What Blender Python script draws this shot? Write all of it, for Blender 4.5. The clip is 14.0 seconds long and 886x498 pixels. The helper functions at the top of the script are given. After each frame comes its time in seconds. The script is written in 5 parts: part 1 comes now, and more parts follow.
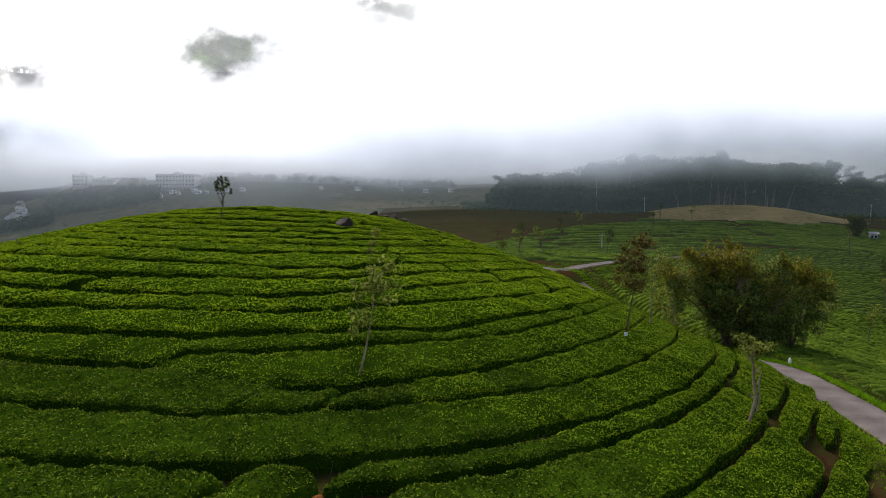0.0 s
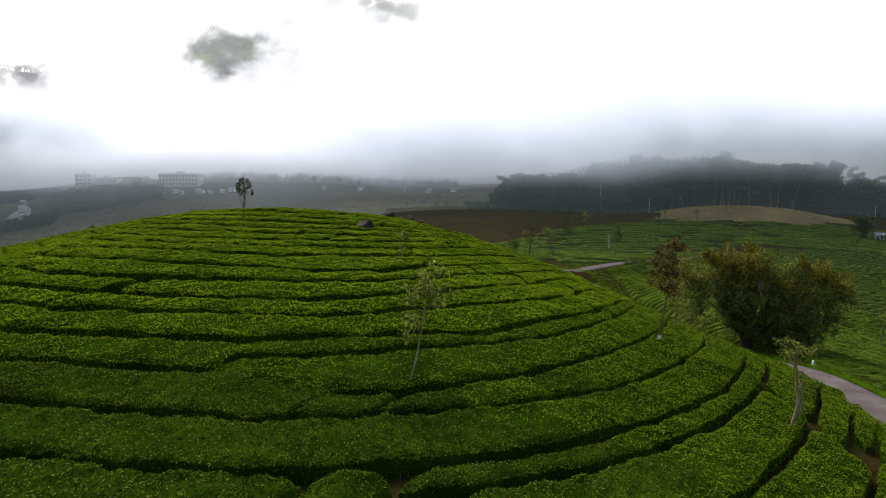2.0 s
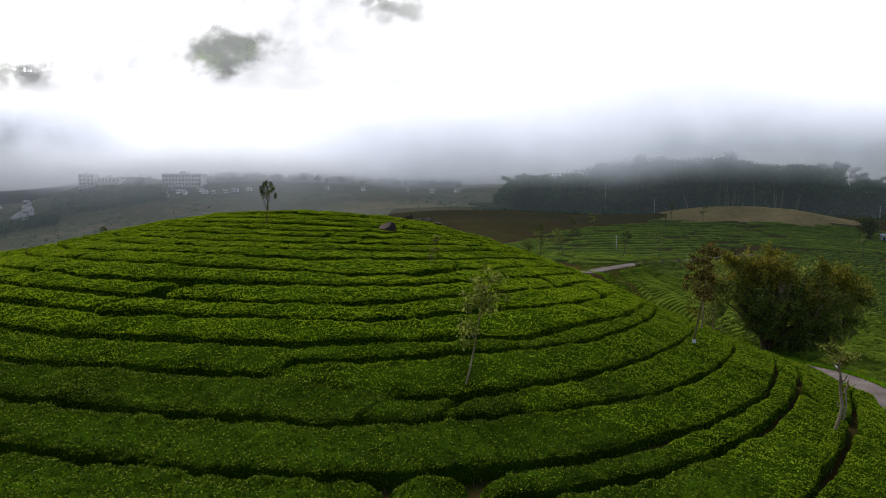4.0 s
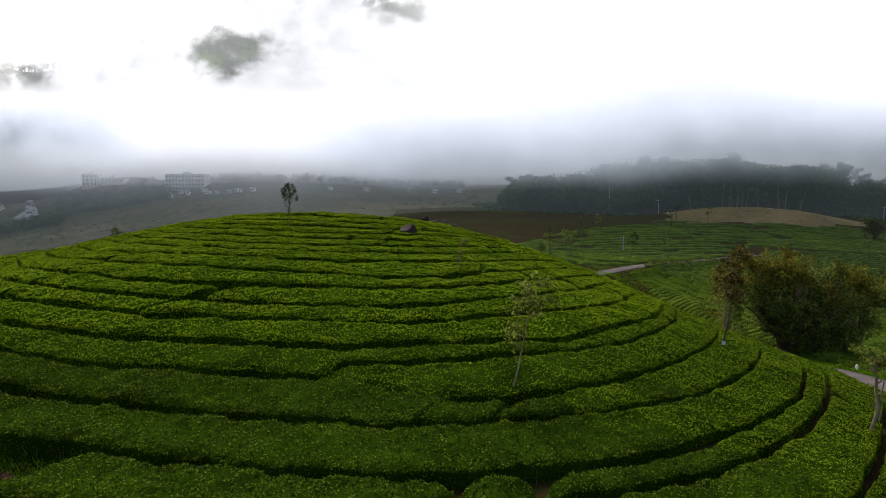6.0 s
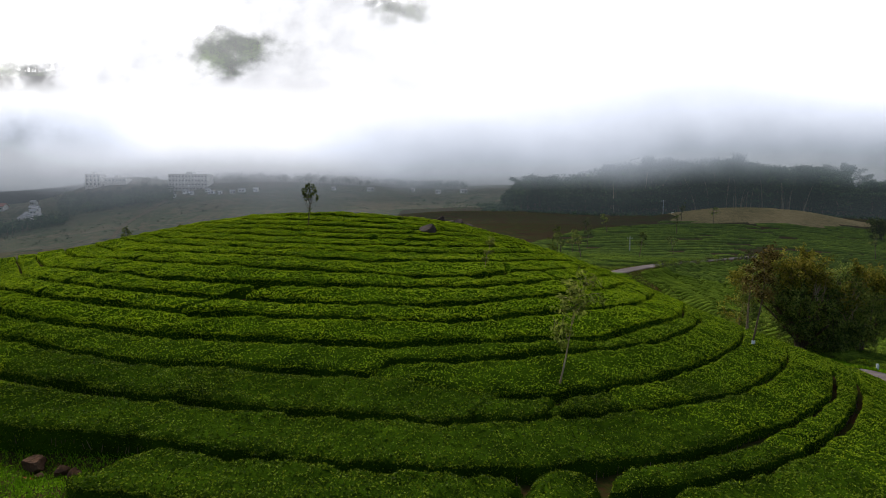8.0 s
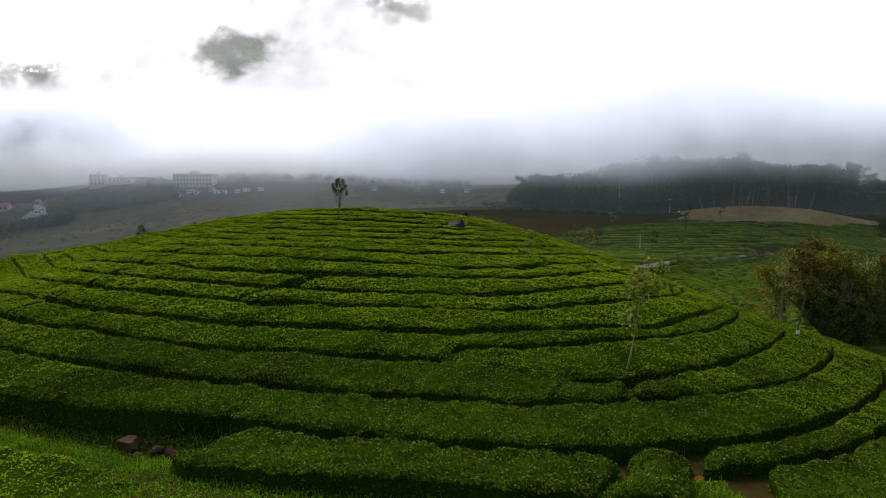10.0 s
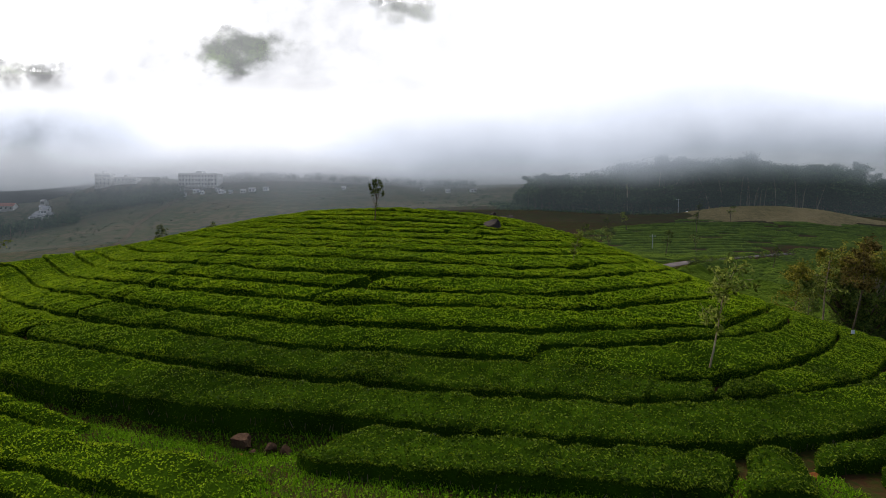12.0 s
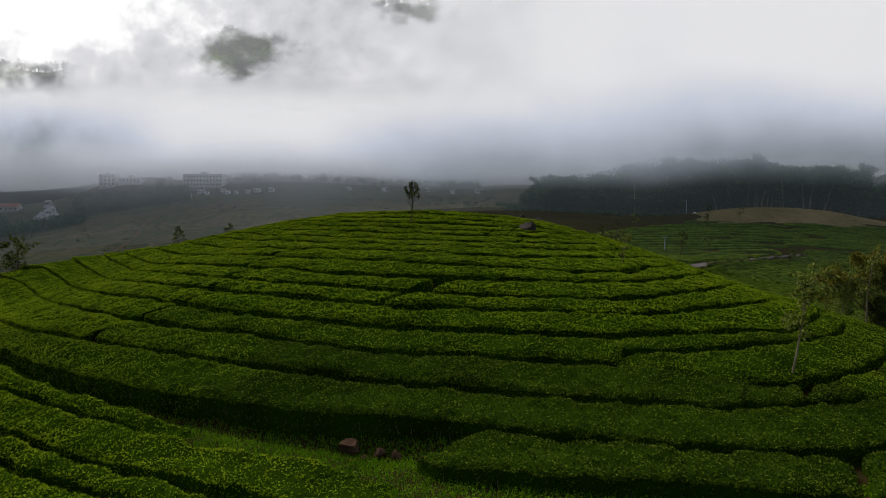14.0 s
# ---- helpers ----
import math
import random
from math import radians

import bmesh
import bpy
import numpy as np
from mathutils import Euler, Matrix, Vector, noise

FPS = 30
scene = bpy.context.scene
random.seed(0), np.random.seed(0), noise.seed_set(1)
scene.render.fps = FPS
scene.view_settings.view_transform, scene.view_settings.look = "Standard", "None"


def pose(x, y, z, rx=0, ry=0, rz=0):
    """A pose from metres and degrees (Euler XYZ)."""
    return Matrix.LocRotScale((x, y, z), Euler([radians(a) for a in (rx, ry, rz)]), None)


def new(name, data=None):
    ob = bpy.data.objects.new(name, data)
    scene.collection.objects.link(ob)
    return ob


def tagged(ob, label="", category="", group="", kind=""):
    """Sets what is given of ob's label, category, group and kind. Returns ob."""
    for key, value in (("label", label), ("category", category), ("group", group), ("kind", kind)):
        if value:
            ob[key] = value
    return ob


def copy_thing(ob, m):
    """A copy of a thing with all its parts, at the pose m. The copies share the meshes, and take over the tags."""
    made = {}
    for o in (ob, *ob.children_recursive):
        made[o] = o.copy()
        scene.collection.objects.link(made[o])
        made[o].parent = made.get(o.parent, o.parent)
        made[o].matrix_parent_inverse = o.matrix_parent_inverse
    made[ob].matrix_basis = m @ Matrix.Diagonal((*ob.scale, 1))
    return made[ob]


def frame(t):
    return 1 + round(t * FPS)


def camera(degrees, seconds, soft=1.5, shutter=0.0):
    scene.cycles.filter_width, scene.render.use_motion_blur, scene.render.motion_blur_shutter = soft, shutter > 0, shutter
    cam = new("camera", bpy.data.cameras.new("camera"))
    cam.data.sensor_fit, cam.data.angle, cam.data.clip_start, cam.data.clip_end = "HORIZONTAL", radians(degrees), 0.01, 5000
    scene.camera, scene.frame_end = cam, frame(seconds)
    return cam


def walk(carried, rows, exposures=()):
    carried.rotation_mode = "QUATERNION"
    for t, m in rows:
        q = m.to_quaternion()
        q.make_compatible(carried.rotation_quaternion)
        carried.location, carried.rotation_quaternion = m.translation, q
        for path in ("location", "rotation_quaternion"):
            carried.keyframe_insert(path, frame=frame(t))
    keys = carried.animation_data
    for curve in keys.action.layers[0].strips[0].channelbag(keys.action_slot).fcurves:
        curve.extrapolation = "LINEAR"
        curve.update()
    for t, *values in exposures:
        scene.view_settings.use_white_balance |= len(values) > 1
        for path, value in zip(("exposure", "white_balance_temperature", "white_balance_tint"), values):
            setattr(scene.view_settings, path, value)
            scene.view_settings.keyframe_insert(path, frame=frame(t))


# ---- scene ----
# The camera: a drone sliding sideways past the hill, looking slightly down
cam = camera(73.0, 14.0, soft=0.45)
METRES, EYE, TILT, LEAN, TURN = 20.0, 14.0, -4.0, 0.0, 0.0
ROWS = [
    (0.0, 0.0, 0.0, 0.0, -0.0, -0.08, 0.12),
    (0.5, -0.0276, -0.0025, 0.002, -0.0, -0.11, 0.09),
    (1.0, -0.0531, -0.0041, 0.0048, -0.02, -0.11, 0.06),
    (1.5, -0.0834, -0.0049, 0.009, -0.02, -0.12, 0.04),
    (2.0, -0.11, -0.0058, 0.0123, -0.02, -0.13, 0.03),
    (2.5, -0.1416, -0.0078, 0.0173, -0.03, -0.13, 0.06),
    (3.0, -0.1707, -0.01, 0.0213, -0.04, -0.16, 0.03),
    (5.5, -0.3118, -0.0308, 0.0353, -0.04, -0.13, -0.02),
    (6.0, -0.3362, -0.0346, 0.0371, -0.05, -0.13, -0.04),
    (6.5, -0.3616, -0.0377, 0.038, -0.07, -0.16, -0.08),
    (7.0, -0.3861, -0.0403, 0.0375, -0.05, -0.14, -0.09),
    (7.5, -0.4129, -0.0431, 0.0381, -0.07, -0.13, -0.09),
    (8.0, -0.4414, -0.0458, 0.0349, -0.05, -0.11, -0.09),
    (10.5, -0.6451, -0.0616, 0.0012, -0.05, -0.09, -0.04),
    (11.0, -0.6937, -0.0654, 0.0003, -0.06, -0.08, -0.08),
    (11.5, -0.7414, -0.068, 0.0022, -0.08, -0.1, -0.09),
    (12.0, -0.7936, -0.07, 0.0067, -0.07, -0.12, -0.05),
    (12.5, -0.8418, -0.0721, 0.0084, -0.07, -0.09, -0.06),
    (13.0, -0.8944, -0.0739, 0.0124, -0.1, -0.09, -0.07),
    (13.5, -0.9423, -0.0747, 0.0165, -0.13, -0.08, -0.08),
    (14.0, -0.9905, -0.0748, 0.0177, -0.13, -0.07, -0.09),
]
walk(cam, [(t, pose(0, 0, EYE, TILT, LEAN, TURN) @ pose(METRES * x, METRES * 1.484 * y, METRES * z, 90 + pitch, roll, yaw)) for t, x, y, z, yaw, pitch, roll in ROWS],
     exposures=[(0.0, 0.2), (2.5, 0.04), (5.5, -0.06), (12.1, -0.06), (12.4, -0.33), (13.0, -0.38), (13.5, -0.5), (14.0, -0.7)])

# World, sun
SUN_HEIGHT, SUN_AZIMUTH = 48.0, -18.0   # degrees above the horizon; clockwise from +y
world = bpy.data.worlds.new("overcast_sky")
scene.world = world
world.use_nodes = True
wn, wl = world.node_tree.nodes, world.node_tree.links
sky = wn.new("ShaderNodeTexSky")
sky.sky_type, sky.sun_disc = "NISHITA", False
sky.sun_elevation, sky.sun_rotation = radians(SUN_HEIGHT), radians(SUN_AZIMUTH)
sky.air_density, sky.dust_density = 1.0, 6.0
wl.new(sky.outputs[0], wn["Background"].inputs[0])
wn["Background"].inputs[1].default_value = 0.165
sun = new("sun", bpy.data.lights.new("sun", "SUN"))
sun.data.energy, sun.data.angle, sun.data.color = 2.15, radians(30), (1.0, 0.96, 0.88)
sun.matrix_world = pose(0, 0, 0, 90 - SUN_HEIGHT, 0, 180 - SUN_AZIMUTH)

# Tools
rng = np.random.default_rng(7)


def smooth(a, b, x):
    t = np.clip((np.asarray(x, float) - a) / (b - a), 0, 1)
    return t * t * (3 - 2 * t)


def hash2(i, j, seed):
    v = np.sin(i * 127.1 + j * 311.7 + seed * 74.7) * 43758.5453
    return v - np.floor(v)


def bumps(x, y, size, seed=0):
    """Smooth value noise from -1 to 1 with lumps of that size."""
    u, v = np.asarray(x, float) / size, np.asarray(y, float) / size
    i, j = np.floor(u), np.floor(v)
    a, b = u - i, v - j
    a, b = a * a * (3 - 2 * a), b * b * (3 - 2 * b)
    low = hash2(i, j, seed) * (1 - a) + hash2(i + 1, j, seed) * a
    high = hash2(i, j + 1, seed) * (1 - a) + hash2(i + 1, j + 1, seed) * a
    return 2 * (low * (1 - b) + high * b) - 1


def mesh_of(name, verts, faces, material, flat=False):
    """A mesh from arrays: verts (n, 3); faces (m, 3 or 4)."""
    verts, faces = np.asarray(verts, np.float32), np.asarray(faces, np.int32)
    me = bpy.data.meshes.new(name)
    n, k = faces.shape
    me.vertices.add(len(verts))
    me.vertices.foreach_set("co", verts.ravel())
    me.loops.add(n * k)
    me.loops.foreach_set("vertex_index", faces.ravel())
    me.polygons.add(n)
    me.polygons.foreach_set("loop_start", np.arange(0, n * k, k, dtype=np.int32))
    me.polygons.foreach_set("use_smooth", np.full(n, not flat))
    me.materials.append(material)
    me.update(calc_edges=True)
    return me


def part(name, me, parent, label=""):
    ob = new(name, me)
    ob.parent = parent
    return tagged(ob, label)


def thing(name, label, category, group="", at=(0, 0, 0), turn=0.0, kind=""):
    ob = new(name)
    ob.matrix_basis = pose(*at, 0, 0, turn)
    return tagged(ob, label, category, group, kind)


def grid_faces(rows, cols):
    i = np.arange((rows - 1) * cols).reshape(rows - 1, cols)[:, :-1].ravel()
    return np.stack([i, i + 1, i + cols + 1, i + cols], 1)


def tube(points, radii, sides=7):
    """Verts and quads of a round, tapering limb along points."""
    p = np.asarray(points, float)
    d = np.gradient(p, axis=0)
    d /= np.linalg.norm(d, axis=1)[:, None] + 1e-9
    ref = np.array([1.0, 0.13, 0.07])
    if abs(d[:, 0]).mean() > 0.9:
        ref = np.array([0.1, 1.0, 0.0])
    a = np.cross(d, ref)
    a /= np.linalg.norm(a, axis=1)[:, None] + 1e-9
    b = np.cross(d, a)
    ang = np.arange(sides) * 2 * np.pi / sides
    r = np.asarray(radii, float)[:, None, None]
    v = p[:, None, :] + r * (np.cos(ang)[None, :, None] * a[:, None, :] + np.sin(ang)[None, :, None] * b[:, None, :])
    n = len(p)
    i = np.arange(n - 1)[:, None] * sides
    k = np.arange(sides)[None, :]
    f = np.stack([i + k, i + (k + 1) % sides, i + sides + (k + 1) % sides, i + sides + k], -1).reshape(-1, 4)
    return v.reshape(-1, 3), f


def joined(pieces):
    vs, fs, n = [], [], 0
    for v, f in pieces:
        vs.append(v)
        fs.append(np.asarray(f) + n)
        n += len(v)
    return np.concatenate(vs), np.concatenate(fs)


def leaf_quads(centres, length, width, r, up=0.6, droop=0.0):
    """One small folded leaf at each centre; up: how far the blades lie flat."""
    c = np.asarray(centres, float)
    n = len(c)
    nor = r.normal(size=(n, 3)) * (1 - up)
    nor[:, 2] += up
    nor /= np.linalg.norm(nor, axis=1)[:, None]
    t = r.normal(size=(n, 3))
    t[:, 2] -= droop
    t -= nor * (t * nor).sum(1)[:, None]
    t /= np.linalg.norm(t, axis=1)[:, None] + 1e-9
    s = np.cross(nor, t)
    ln = (np.asarray(length) * r.uniform(0.7, 1.3, n))[:, None]
    w = (np.asarray(width) * r.uniform(0.7, 1.3, n))[:, None]
    v = np.stack([c - t * ln / 2, c + s * w / 2 + nor * w * 0.15, c + t * ln / 2, c - s * w / 2 + nor * w * 0.15], 1).reshape(-1, 3)
    return v, np.arange(n * 4).reshape(-1, 4)


def box(x0, x1, y0, y1, z0, z1):
    v = np.array([(x, y, z) for x in (x0, x1) for y in (y0, y1) for z in (z0, z1)], float)
    f = np.array([(0, 1, 3, 2), (4, 6, 7, 5), (0, 4, 5, 1), (2, 3, 7, 6), (0, 2, 6, 4), (1, 5, 7, 3)])
    return v, f


def stone(r, size, squash=0.7):
    """A rough boulder, its base at z = 0."""
    n, m = 9, 14
    u = np.linspace(0.02, np.pi - 0.02, n)[:, None]
    w = np.arange(m + 1)[None, :] * 2 * np.pi / m
    v = np.stack([np.sin(u) * np.cos(w), np.sin(u) * np.sin(w), np.cos(u) * np.ones_like(w)], -1).reshape(-1, 3)
    k = r.normal(size=(12, 3))
    k /= np.linalg.norm(k, axis=1)[:, None]
    for q in k:
        d = v @ q
        v = v - np.outer(np.maximum(d - r.uniform(0.45, 0.75), 0), q)
    v = v * (1 + 0.08 * bumps(v[:, 0] * 3 + 9, v[:, 1] * 3 + v[:, 2] * 2, 0.7, 3))[:, None]
    v = v * np.array([size, size * 0.8, size * squash])
    v[:, 2] -= v[:, 2].min() * 0.6
    return v, grid_faces(n, m + 1)


# Materials
def material(name, colours, scale=1.0, rough=0.7, bump=0.3, fine=12.0, spec=0.3, island=0.0, wave=0.0, translucent=0.0, stretch=None):
    """A procedural surface: two scales of noise between colours (dark to light), fine relief, and a tone for each loose piece."""
    m = bpy.data.materials.new(name)
    m.use_nodes = True
    nt = m.node_tree
    n, l = nt.nodes, nt.links
    b = n["Principled BSDF"]
    geo = n.new("ShaderNodeNewGeometry")
    pos = geo.outputs["Position"]
    if stretch:
        mp = n.new("ShaderNodeMapping")
        mp.inputs["Scale"].default_value = stretch
        l.new(pos, mp.inputs[0])
        pos = mp.outputs[0]
    big = n.new("ShaderNodeTexNoise")
    big.inputs["Scale"].default_value, big.inputs["Detail"].default_value = scale, 5
    small = n.new("ShaderNodeTexNoise")
    small.inputs["Scale"].default_value, small.inputs["Detail"].default_value = scale * fine, 4
    for t in (big, small):
        l.new(pos, t.inputs["Vector"])
    mix = n.new("ShaderNodeMath")
    mix.operation = "MULTIPLY_ADD"
    l.new(small.outputs[0], mix.inputs[0])
    mix.inputs[1].default_value = 0.6
    half = n.new("ShaderNodeMath")
    half.operation = "MULTIPLY_ADD"
    l.new(big.outputs[0], half.inputs[0])
    half.inputs[1].default_value, half.inputs[2].default_value = 0.9, -0.25
    l.new(half.outputs[0], mix.inputs[2])
    value = mix.outputs[0]
    if island:
        add = n.new("ShaderNodeMath")
        add.operation = "MULTIPLY_ADD"
        l.new(geo.outputs["Random Per Island"], add.inputs[0])
        add.inputs[1].default_value = island
        sub = n.new("ShaderNodeMath")
        sub.operation = "SUBTRACT"
        l.new(value, sub.inputs[0])
        sub.inputs[1].default_value = island / 2
        l.new(sub.outputs[0], add.inputs[2])
        value = add.outputs[0]
    ramp = n.new("ShaderNodeValToRGB")
    e = ramp.color_ramp.elements
    e[0].position, e[1].position = 0.25, 0.75
    e[0].color, e[1].color = (*colours[0], 1), (*colours[-1], 1)
    for k, c in enumerate(colours[1:-1]):
        e.new(0.25 + 0.5 * (k + 1) / (len(colours) - 1)).color = (*c, 1)
    l.new(value, ramp.inputs[0])
    l.new(ramp.outputs[0], b.inputs["Base Color"])
    b.inputs["Roughness"].default_value = rough
    b.inputs["Specular IOR Level"].default_value = spec
    if bump:
        bp = n.new("ShaderNodeBump")
        bp.inputs["Strength"].default_value, bp.inputs["Distance"].default_value = bump, 0.5 / (scale * fine)
        l.new(small.outputs[0], bp.inputs["Height"])
        l.new(bp.outputs[0], b.inputs["Normal"])
    if translucent:
        tr = n.new("ShaderNodeBsdfTranslucent")
        l.new(ramp.outputs[0], tr.inputs[0])
        ms = n.new("ShaderNodeMixShader")
        ms.inputs[0].default_value = translucent
        l.new(b.outputs[0], ms.inputs[1])
        l.new(tr.outputs[0], ms.inputs[2])
        l.new(ms.outputs[0], n["Material Output"].inputs[0])
    return m


# Body under the leaves: the bush's inner shade is put into this dark green.
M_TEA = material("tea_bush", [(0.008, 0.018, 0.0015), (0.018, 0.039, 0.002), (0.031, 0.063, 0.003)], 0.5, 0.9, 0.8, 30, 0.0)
# Lit and shaded tones of one tea leaf; the hill's light is painted in.
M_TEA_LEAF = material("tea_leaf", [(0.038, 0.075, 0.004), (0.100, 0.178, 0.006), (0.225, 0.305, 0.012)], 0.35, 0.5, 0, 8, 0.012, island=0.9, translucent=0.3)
M_SHADED_LEAF = material("shaded_tea_leaf", [(0.022, 0.044, 0.003), (0.052, 0.094, 0.005), (0.138, 0.19, 0.011)], 0.35, 0.5, 0, 8, 0.02, island=0.95, translucent=0.28)
M_SUNLIT_LEAF = material("sunlit_tea_leaf", [(0.066, 0.120, 0.004), (0.158, 0.255, 0.006), (0.31, 0.405, 0.012)], 0.35, 0.5, 0, 8, 0.012, island=0.6, translucent=0.35)
M_FIELD = material("field_tea_bush", [(0.026, 0.045, 0.006), (0.062, 0.10, 0.010), (0.11, 0.155, 0.018)], 0.4, 0.9, 0.8, 8, 0.0)
M_FIELD_LEAF = material("field_tea_leaf", [(0.034, 0.06, 0.007), (0.085, 0.138, 0.013), (0.17, 0.225, 0.026)], 0.1, 0.65, 0, 8, 0.01, island=0.7, translucent=0.2)
M_SOIL = material("soil_and_grass", [(0.020, 0.011, 0.006), (0.040, 0.022, 0.010), (0.024, 0.032, 0.007), (0.066, 0.033, 0.014)], 0.25, 0.95, 0.6, 14, 0.0)
M_SLOPE = material("far_hillside", [(0.030, 0.048, 0.024), (0.095, 0.078, 0.048), (0.044, 0.060, 0.028), (0.115, 0.092, 0.058), (0.036, 0.05, 0.028)], 0.02, 0.95, 0.3, 11, 0.03)
M_KNOLL = material("dry_brown_grass", [(0.095, 0.080, 0.028), (0.175, 0.132, 0.056), (0.25, 0.185, 0.085)], 0.05, 0.95, 0.4, 12, 0.03)
M_GRASS = material("grass_blades", [(0.060, 0.140, 0.004), (0.130, 0.270, 0.006), (0.21, 0.36, 0.013)], 0.3, 0.7, 0, 6, 0.01, island=0.4, translucent=0.3)
M_BARK = material("bark", [(0.05, 0.036, 0.024), (0.13, 0.095, 0.065), (0.24, 0.19, 0.14)], 2.0, 0.95, 0.8, 9, 0.0, stretch=(1, 1, 0.25))
M_PALE_BARK = material("pale_bark", [(0.11, 0.078, 0.045), (0.25, 0.185, 0.115), (0.40, 0.32, 0.22)], 2.0, 0.95, 0.8, 9, 0.0, stretch=(1, 1, 0.25))
M_OAK_LEAF = material("silver_oak_leaf", [(0.06, 0.082, 0.012), (0.15, 0.185, 0.025), (0.30, 0.335, 0.065)], 0.8, 0.6, 0, 6, 0.02, island=0.8, translucent=0.4)
M_RED_LEAF = material("bronze_leaf", [(0.045, 0.038, 0.009), (0.10, 0.078, 0.018), (0.19, 0.145, 0.04)], 0.8, 0.6, 0, 6, 0.02, island=0.8, translucent=0.35)
M_DARK_LEAF = material("dark_tree_leaf", [(0.022, 0.036, 0.006), (0.06, 0.085, 0.012), (0.125, 0.145, 0.022)], 0.35, 0.65, 0, 6, 0.02, island=0.7, translucent=0.3)
M_BIG_LEAF = material("roadside_tree_leaf", [(0.05, 0.08, 0.018), (0.13, 0.18, 0.035), (0.25, 0.29, 0.06)], 0.3, 0.65, 0, 6, 0.02, island=0.75, translucent=0.35)
M_FROND_LEAF = material("olive_frond", [(0.07, 0.08, 0.010), (0.165, 0.162, 0.018), (0.285, 0.245, 0.036)], 0.4, 0.65, 0, 6, 0.02, island=0.7, translucent=0.35)
M_FOREST_LEAF = material("forest_leaf", [(0.012, 0.030, 0.018), (0.034, 0.068, 0.034), (0.09, 0.14, 0.055)], 0.08, 0.7, 0, 6, 0.0, island=0.6, translucent=0.1)
M_ASPHALT = material("worn_asphalt", [(0.072, 0.062, 0.060), (0.115, 0.100, 0.097), (0.165, 0.145, 0.14)], 0.5, 0.95, 0.5, 40, 0.02)
M_ROCK = material("grey_rock", [(0.028, 0.022, 0.018), (0.062, 0.048, 0.040), (0.115, 0.092, 0.078)], 0.9, 0.9, 0.8, 9, 0.1)
M_RED_ROCK = material("reddish_rock", [(0.026, 0.015, 0.008), (0.065, 0.034, 0.018), (0.115, 0.066, 0.038)], 1.2, 0.9, 0.8, 9, 0.1)
M_RED_SOIL = material("red_soil", [(0.07, 0.028, 0.010), (0.16, 0.055, 0.016), (0.26, 0.09, 0.025)], 1.0, 0.95, 0.6, 14, 0.03)
M_WALL = material("white_limewash", [(0.74, 0.74, 0.73), (0.82, 0.82, 0.81), (0.86, 0.86, 0.86)], 0.3, 0.9, 0.2, 8, 0.1)
M_TIN = material("grey_roof_sheet", [(0.16, 0.16, 0.17), (0.26, 0.26, 0.27), (0.36, 0.36, 0.37)], 0.4, 0.6, 0.2, 8, 0.3)
M_TILE = material("red_roof_tile", [(0.20, 0.05, 0.03), (0.34, 0.09, 0.055), (0.42, 0.14, 0.09)], 0.5, 0.8, 0.3, 10, 0.1)
M_GLASS = material("dark_window_glass", [(0.02, 0.025, 0.03), (0.035, 0.04, 0.045)], 1.0, 0.15, 0, 4, 0.5)
M_CONCRETE = material("pale_concrete", [(0.30, 0.30, 0.29), (0.45, 0.45, 0.43), (0.58, 0.58, 0.56)], 1.5, 0.9, 0.3, 9, 0.1)

# The land: a round hill, a hollow beside the road, rising ground behind
HILL = (10.659, 2.568, -2.395, 2.45, 1.646, -1.582, -1.18, -1.411, 0.614, -0.504, 0.103, -7.947, -1.031, -0.832, 0.013, 0.637, -0.244, -0.553, 0.677, 0.897, -0.376)
TERRACE = (8.948, 6.188, -3.552, 1.848, 1.176, -0.493, 0.195, -2.444, 1.436, -0.319, 0.604, -11.664, 1.058, -0.613, -0.42, -0.646, -0.548, -0.36, 1.376, 1.1, 0.758)
POWERS = [(i, j) for i in range(6) for j in range(6 - i)]
SWELLS_NEAR = (-3.2, 7.4, 19.0, -15.1, 7.1, 18.9, -18.1, 14.4, 3.7, -0.6, 16.8, -11.0, 11.3, -17.2, 2.0, -1.5)
SWELLS_FAR = (-8.7, -21.5, -59.7, 17.4, -26.2, -7.4, 28.5, 15.0, -31.4, 1.0, -33.2, -1.0, -27.1, 18.8, -14.2, 14.0, -23.3, -11.1, -3.4, 15.2, -3.9, -13.6, -25.6, 3.1)


def poly(coefficients, x, y):
    u, v = (x + 18) / 40, (y - 42) / 26
    return sum(c * u ** i * v ** j for c, (i, j) in zip(coefficients, POWERS))


def hill_top(x, y):
    """Height of the clipped tops of the bushes on the hill."""
    x, y = np.asarray(x, float), np.asarray(y, float)
    over = np.maximum(y - 78, 0)
    return poly(HILL, np.clip(x, -66, 30), np.clip(y, 15, 78)) - 0.012 * over ** 2 - 0.15 * np.maximum(-66 - x, 0)


